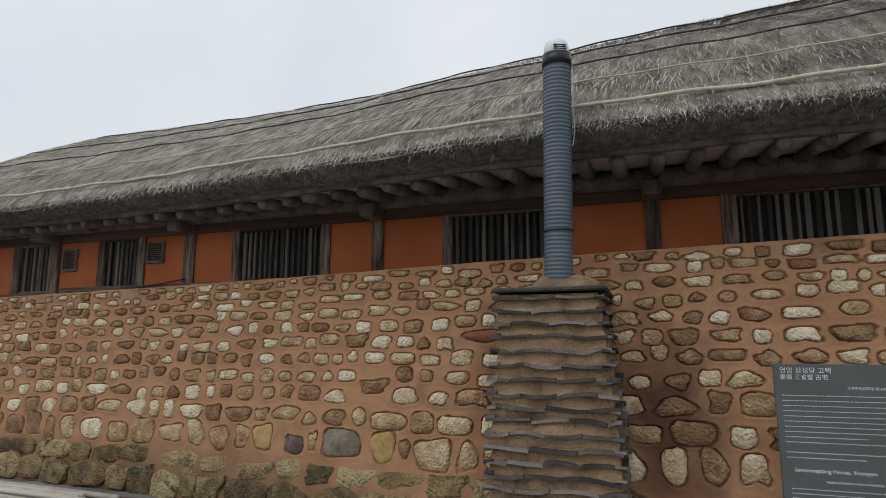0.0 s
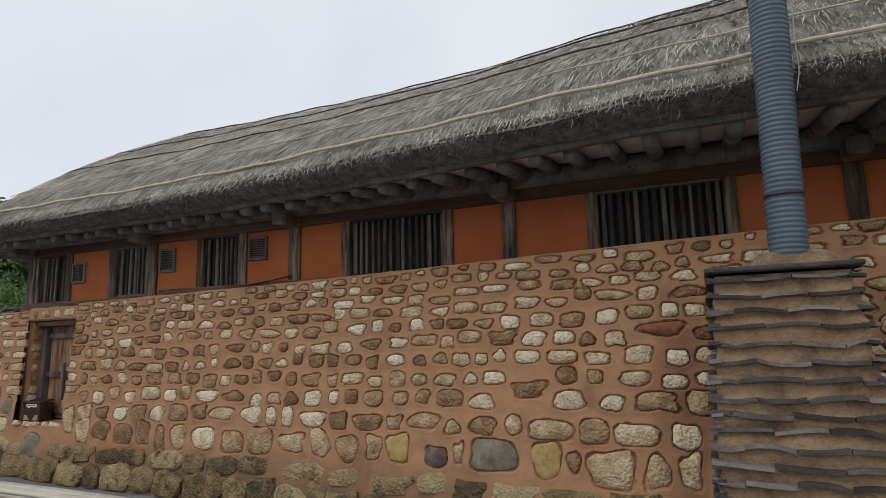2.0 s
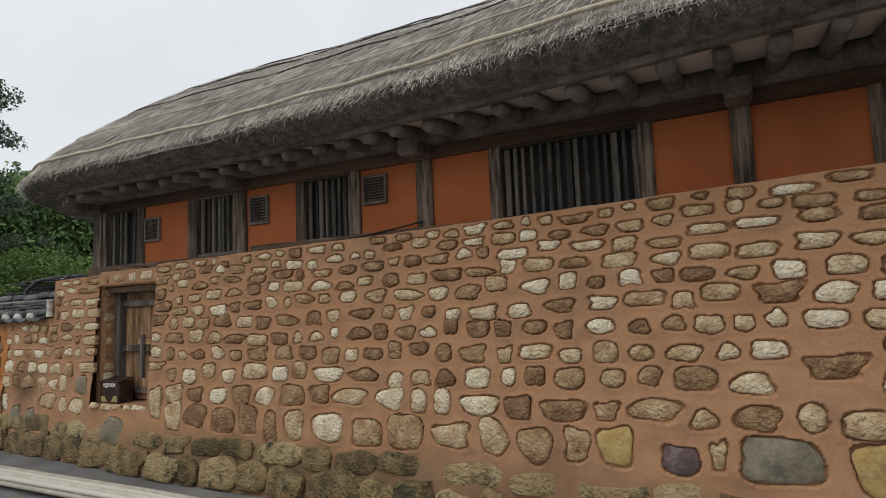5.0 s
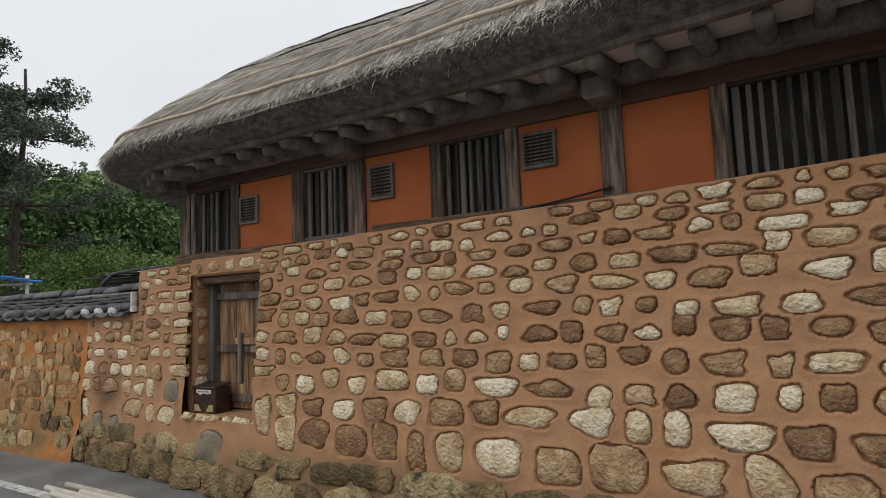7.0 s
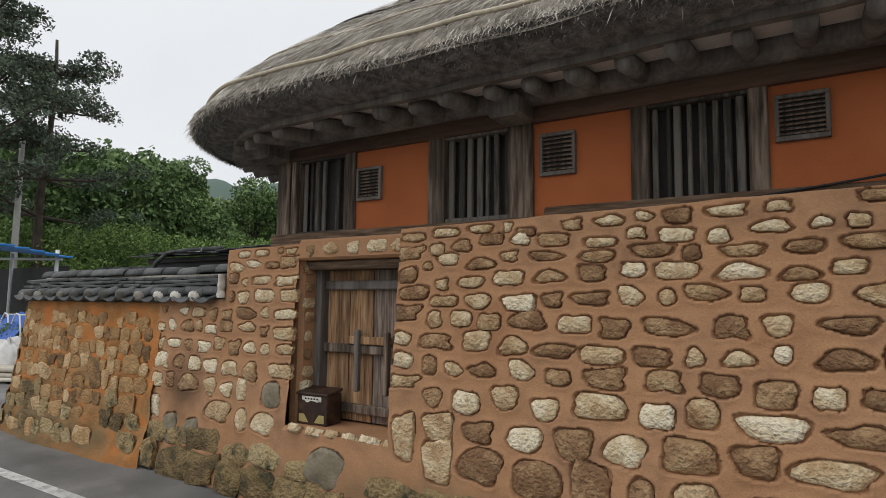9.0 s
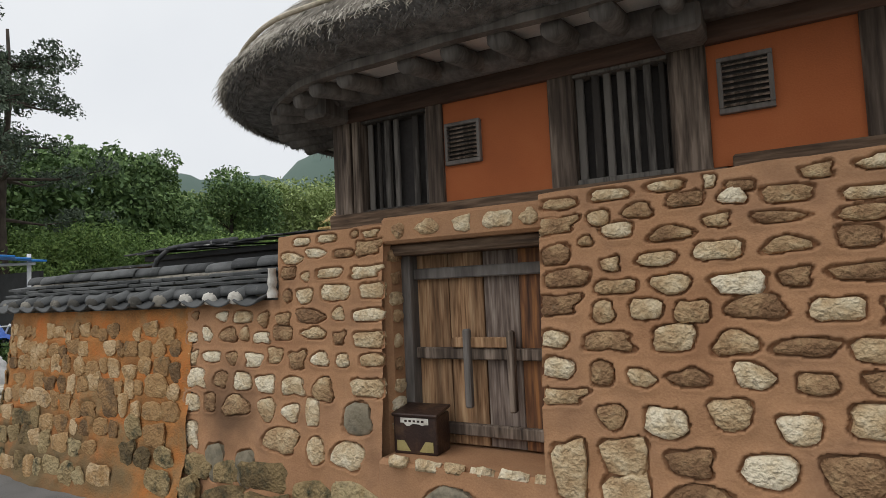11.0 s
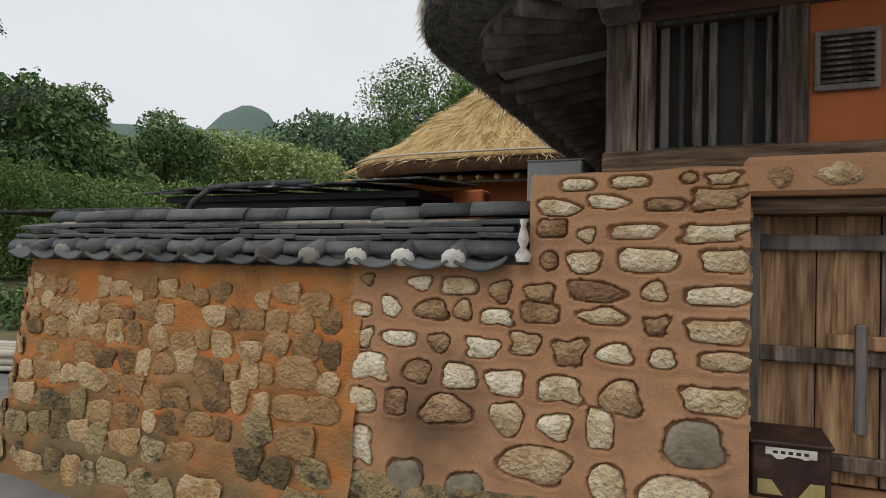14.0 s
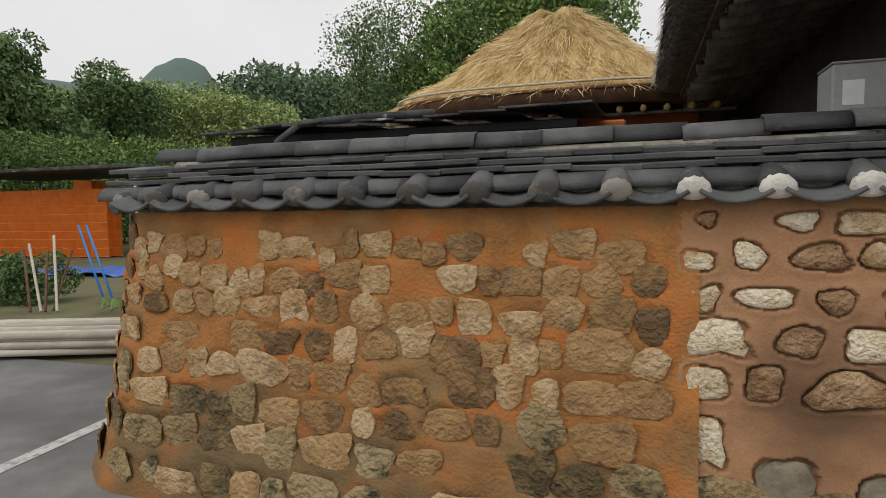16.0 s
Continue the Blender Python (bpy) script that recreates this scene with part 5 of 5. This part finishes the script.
def pine(at, height, seed, label):
    t = thing("pine_tree", label, "pine tree", at, "pines")
    r = random.Random(seed)
    pts = [(0.35 * math.sin(k * 0.9 + seed), 0.2 * math.cos(k * 0.8), height * k / 8) for k in range(9)]
    part("trunk", Build().tube(pts, [height * (0.02 - 0.0019 * k) for k in range(9)], 8), bark, t, "", True)
    spots = []
    for k in range(34):
        h = r.uniform(0.42, 1.0)
        a = r.uniform(0, math.tau)
        reach = height * (0.30 * (1.12 - h) + 0.10) * r.uniform(0.5, 1.25)
        b0 = Vector(pts[min(8, int(h * 8))])
        tip = b0 + Vector((reach * math.cos(a), reach * math.sin(a), reach * r.uniform(-0.05, 0.35)))
        mid = (b0 + tip) / 2 + Vector((0, 0, -0.06 * reach))
        part("branch", Build().tube([b0, mid, tip], [height * 0.007, height * 0.004, height * 0.0016], 5), bark, t)
        for q in range(7):
            c = mid.lerp(tip, r.uniform(0.1, 1.1)) + Vector((r.gauss(0, 0.5), r.gauss(0, 0.5), r.uniform(-0.2, 0.5)))
            spots.append((tuple(c), r.uniform(0.3, 0.8)))
    part("crown", np_mesh(*leaf_cloud(spots, 19000, 0.10, seed, 0.7), leaf_pine), leaf_pine, t)


def far(azimuth, distance, eye=(-8.0, 2.1)):
    a = math.radians(azimuth)
    return eye[0] + distance * math.sin(a), eye[1] + distance * math.cos(a)


pine((*far(-66.5, 40, (-5.3, 1.6)), 0), 16.5, 3, "tall dark pine with open layered branches")
pine((*far(-71.5, 38, (-5.3, 1.6)), 0), 18.5, 8, "tall dark pine with open layered branches")
HERE = (-9.5, 2.2)
broadleaf((*far(-27.5, 42, HERE), 0), 15.2, 1.8, leaf_deep, 41, "thin open-crowned broadleaf tree", 1000, 0.2, 0.35)
broadleaf((*far(-23.5, 40, HERE), 0), 15.5, 2.6, leaf_deep, 42, "tall dark broadleaf tree behind the yard", 2600, 0.2)
broadleaf((*far(-47.8, 56, HERE), 0), 14.4, 3.2, leaf_deep, 45, "round-crowned dark broadleaf tree on the slope", 3600, 0.3)
broadleaf((*far(-54.2, 50, HERE), 0), 13.4, 2.3, leaf_deep, 46, "slim dark broadleaf tree on the slope", 2600, 0.28)


def woods(name, label, skyline, dist, spread, mat, leaves, size, seed):
    """A belt of woods; skyline: bearing and angle of the tree tops above the horizon, in degrees."""
    r = random.Random(seed)
    spots = []
    az, up = [p[0] for p in skyline], [p[1] for p in skyline]
    for k in range(120):
        a = az[0] + (az[-1] - az[0]) * (k + r.random()) / 120
        d = dist + r.uniform(0, spread)
        x, y = far(a, d, HERE)
        top = 1.7 + d * math.tan(math.radians(float(np.interp(a, az, up)))) * r.uniform(0.86, 1.0)
        z = 0.6
        while z < top:
            rad = r.uniform(0.7, 1.4) * dist / 45
            spots.append(((x + r.uniform(-1, 1), y + r.uniform(-1, 1), min(z, top - rad * 0.7)), rad))
            z += rad * 1.0
    tagged(new(name, np_mesh(*leaf_cloud(spots, leaves, size, seed, 0.9), mat)), label, "woods", kind="stuff")


woods("woods", "dense dark green wood on the near slope", [(-90, 14.6), (-66, 14.2), (-57, 13.9), (-54.5, 12.5), (-52.5, 9.5), (-50, 8)], 46, 12, leaf_deep, 110000, 0.24, 51)
woods("bamboo_grove", "pale yellow-green bamboo grove below the hill", [(-66, 7.5), (-56, 9.3), (-50, 10.0), (-44, 11.0), (-38, 10.8), (-33, 9.5)], 60, 10, leaf_bamboo, 100000, 0.20, 52)
woods("woods", "broadleaf wood on the ridge behind the yard, haze mixed into its green", [(-41, 10.2), (-37.5, 12.2), (-35, 13.1), (-30, 12.6), (-24, 13.0), (-10, 13.5)], 92, 16, leaf_ridge, 90000, 0.38, 53)
woods("bamboo_grove", "tall green bamboo grove behind the golden house", [(-23, 14), (-21, 18.5), (-17, 21), (-11, 22), (-4, 22)], 36, 6, leaf_mid, 80000, 0.15, 56)
woods("shrubs", "light green scrub along the field edge", [(-84, 7.0), (-60, 7.0), (-48, 6.2), (-30, 5.4)], 36, 6, leaf_mid, 110000, 0.10, 54)
hedge_spots = []
random.seed(61)
for k in range(120):
    u, zz = random.random(), random.uniform(0.15, 0.78)
    hedge_spots.append(((-31 + 9.5 * u, 6.2 + 4.8 * u + random.uniform(-0.35, 0.35), zz), random.uniform(0.2, 0.32)))
tagged(new("hedge", np_mesh(*leaf_cloud(hedge_spots, 26000, 0.045, 55, 0.9), leaf_deep)), "low dark clipped hedge along the verge", "hedge", kind="stuff")
hv, hf = [], []
for i in range(141):
    a = -95 + 110 * i / 140
    top = 64 + 13 * math.exp(-((a + 41.3) / 2.7) ** 4) + 9 * math.exp(-((a + 30) / 3) ** 2) + 1.6 * math.sin(a * 0.9) + 0.8 * math.sin(a * 2.7)
    for j in range(9):
        x, y = far(a, 330 + 12 * j, HERE)
        hv.append((x, y, top * (330 + 12 * j) / 426 * math.sin(j / 8 * 1.57) * 1.29 - 1))
hf = [(i * 9 + j, (i + 1) * 9 + j, (i + 1) * 9 + j + 1, i * 9 + j + 1) for i in range(140) for j in range(8)]
tagged(new("backdrop", mesh_of(hv, hf, leaf_haze, True)), "distant wooded hill with haze mixed into its green", "hill", kind="structure")

# ---- stones of the walls ----
shape_mesh = {}
data = [stone_verts(s) for s in range(SQUARE)]


def stone_mesh(shape, mat):
    key = (shape, mat.name)
    if key not in shape_mesh:
        me = mesh_of(*data[shape], mat)
        me.polygons.foreach_set("use_smooth", [i >= N_SIDES for i in range(len(me.polygons))])
        shape_mesh[key] = me
    return shape_mesh[key]


def set_stone(name, shape, mat, parent, m):
    ob = new(name, stone_mesh(shape, mat))
    ob.parent = parent
    ob.matrix_basis = m
    return ob


rng = np.random.default_rng(5)
rest_v, rest_f = [], []
for i, (cx, cz, hw, hh, shape, mat) in enumerate(laid):
    y = float(wall_face(cx, cz)) + 0.006
    m = pose(cx, y, cz, rng.uniform(-4, 4), 0, rng.uniform(-4, 4)) @ Matrix.Diagonal((hw, 0.034, hh, 1))
    if -11.2 < cx < -6.4 or mat is not stone:
        set_stone("stone", shape, mat, wall_south, m)
    else:
        k = len(rest_v)
        v, f = data[shape]
        rest_v += [tuple(m @ Vector(p)) for p in v]
        rest_f += [tuple(a + k for a in q) for q in f]
rest_mesh = mesh_of(rest_v, rest_f, stone_joined)
rest_mesh.polygons.foreach_set("use_smooth", [i % (3 * N_SIDES) >= N_SIDES for i in range(len(rest_mesh.polygons))])
tagged(new("stones", rest_mesh), "rounded tan and grey field stones", kind="stuff").parent = wall_south
for k in range(9):
    z = 0.80 + 0.142 * k
    for x, turn, y0 in ((DOOR_LEFT + 0.004, 90, 5.34), (DOOR_RIGHT - 0.004, -90, 5.24)):
        for dy in (0.0, 0.15) if turn > 0 else (0.0,):
            m = pose(x, y0 + dy + rng.uniform(-0.02, 0.02), z + rng.uniform(-0.015, 0.015), 0, 0, turn) @ Matrix.Diagonal((rng.uniform(0.05, 0.07), 0.03, rng.uniform(0.042, 0.055), 1))
            set_stone("stone", int(rng.integers(N_SHAPES)), stone, wall_south, m)
for x, w in ((-8.93, 0.06), (-8.70, 0.105), (-8.46, 0.075), (-8.22, 0.10), (-8.02, 0.07)):
    m = pose(x, 5.225, 2.088, 0, 0, 0) @ Matrix.Diagonal((w, 0.03, 0.062, 1))
    set_stone("stone", int(rng.integers(N_SHAPES)), stone, wall_south, m)
for k in range(6):
    m = pose(-8.9 + 0.19 * k, 5.09, 0.645, 60, 0, 0) @ Matrix.Diagonal((rng.uniform(0.07, 0.11), 0.045, 0.06, 1))
    set_stone("stone", int(rng.integers(N_SHAPES)), stone, wall_south, m)

# base course of large mossy rocks
for row, (zc, hh, outw) in enumerate(((0.36, 0.10, 0.005), (0.13, 0.15, 0.05))):
    x = WALL_LEFT + 0.02
    while x < 4.0:
        hw = rng.uniform(0.12, 0.30)
        h = hh * rng.uniform(0.9, 1.12)
        if not (row == 0 and -8.8 < x < -8.3):
            m = pose(x + hw, float(wall_face(x, zc)) - outw, zc + rng.normal(0, 0.015), rng.uniform(-8, 3), rng.uniform(-3, 3), rng.uniform(-5, 5)) @ Matrix.Diagonal((hw * 1.12, 0.05, h * 1.12, 1))
            set_stone("base_stone", int(rng.integers(N_SHAPES, SQUARE)), base_stone, wall_south, m)
        x += 2 * hw - 0.005
for cs, cz, hw, hh, shape in old_laid:
    x, y, z, a = old_point(cs, cz, 0.0)
    if cs > 4.6:
        continue
    mat = base_stone if cz < 0.75 and rng.random() < 0.9 - 0.7 * cz else old_stone
    m = pose(x, y, z, rng.uniform(-5, 5), 0, -math.degrees(a)) @ Matrix.Diagonal((hw, 0.014, hh, 1))
    set_stone("stone", shape, mat, wall_west, m)

# tools and clutter leaning at the hedge's end
random.seed(77)
for k, (x, y) in enumerate(((-20.6, 10.6), (-20.35, 10.55))):
    rake = thing("leaf_rake", "green plastic leaf rake with a blue handle leaning on the hedge", "rake", (x, y, 0.05), "rakes")
    part("handle", Build().tube([(0.75, -0.35, 0.15), (-0.35, 0.2, 1.35)], 0.02, 7), blue_metal, rake, "blue handle", True)
    for q in range(9):
        u = (q - 4) / 4
        part("tine", Build().tube([(0.75, -0.35, 0.16), (0.95 + 0.10 * u, -0.42 - 0.24 * u, 0.03)], 0.012, 5), leaf_mid, rake, "green tine")
for k in range(5):
    stick = thing("wooden_stick", "bare brown stick leaning against the hedge", "stick", (-21.5 + 0.16 * k, 10.2 + 0.05 * k, 0), "sticks")
    part("shaft", Build().tube([(0.5 + random.uniform(-0.2, 0.3), -0.5, 0.02), (random.uniform(-0.3, 0.1), 0.1, random.uniform(0.9, 1.3))], 0.022, 6), bamboo_pole if k % 2 else scrap_wood, stick)
sheet = thing("ground_tarpaulin", "flat blue tarpaulin spread on the ground by the crates", "tarpaulin", (-25.8, 15.2, 0))
ts = Build()
for i in range(9):
    for j in range(5):
        ts.v.append((i * 0.45 - 1.8, j * 0.4 - 0.8, 0.05 + 0.05 * math.sin(i * 1.3 + j * 2.1) + 0.03 * math.sin(i * 3.7)))
ts.f = [(i * 5 + j, (i + 1) * 5 + j, (i + 1) * 5 + j + 1, i * 5 + j + 1) for i in range(8) for j in range(4)]
part("sheet", ts, blue_tarp, sheet, "", True)
for k in range(2):
    ch = thing("tubular_chair", "white tubular steel chair frame under the canopy", "chair", (-24.9 + 0.7 * k, 9.3, 0), "tubular chairs")
    for sy in (0, 0.45):
        pts = [(0.5, sy, 0), (0.42, sy, 0.75), (0.3, sy, 1.18), (0.12, sy, 1.22), (-0.05, sy, 1.05), (-0.5, sy, 0.05)]
        part("frame_tube", Build().tube(pts, 0.022, 7), white_paint, ch, "", True)
    part("crossbar", Build().tube([(0.3, 0, 1.18), (0.3, 0.45, 1.18)], 0.02, 7), white_paint, ch, "", True)

wire = thing("sill_cable", "thin black cable lying along the sill beam", "cable", (-5.4, 5.5, 2.3))
part("cable", Build().tube([(-0.75, 0.0, -0.03), (-0.2, 0.01, 0.0), (0.25, 0.02, 0.05), (0.55, 0.03, 0.09)], 0.008, 6), black_tape, wire, "", True)
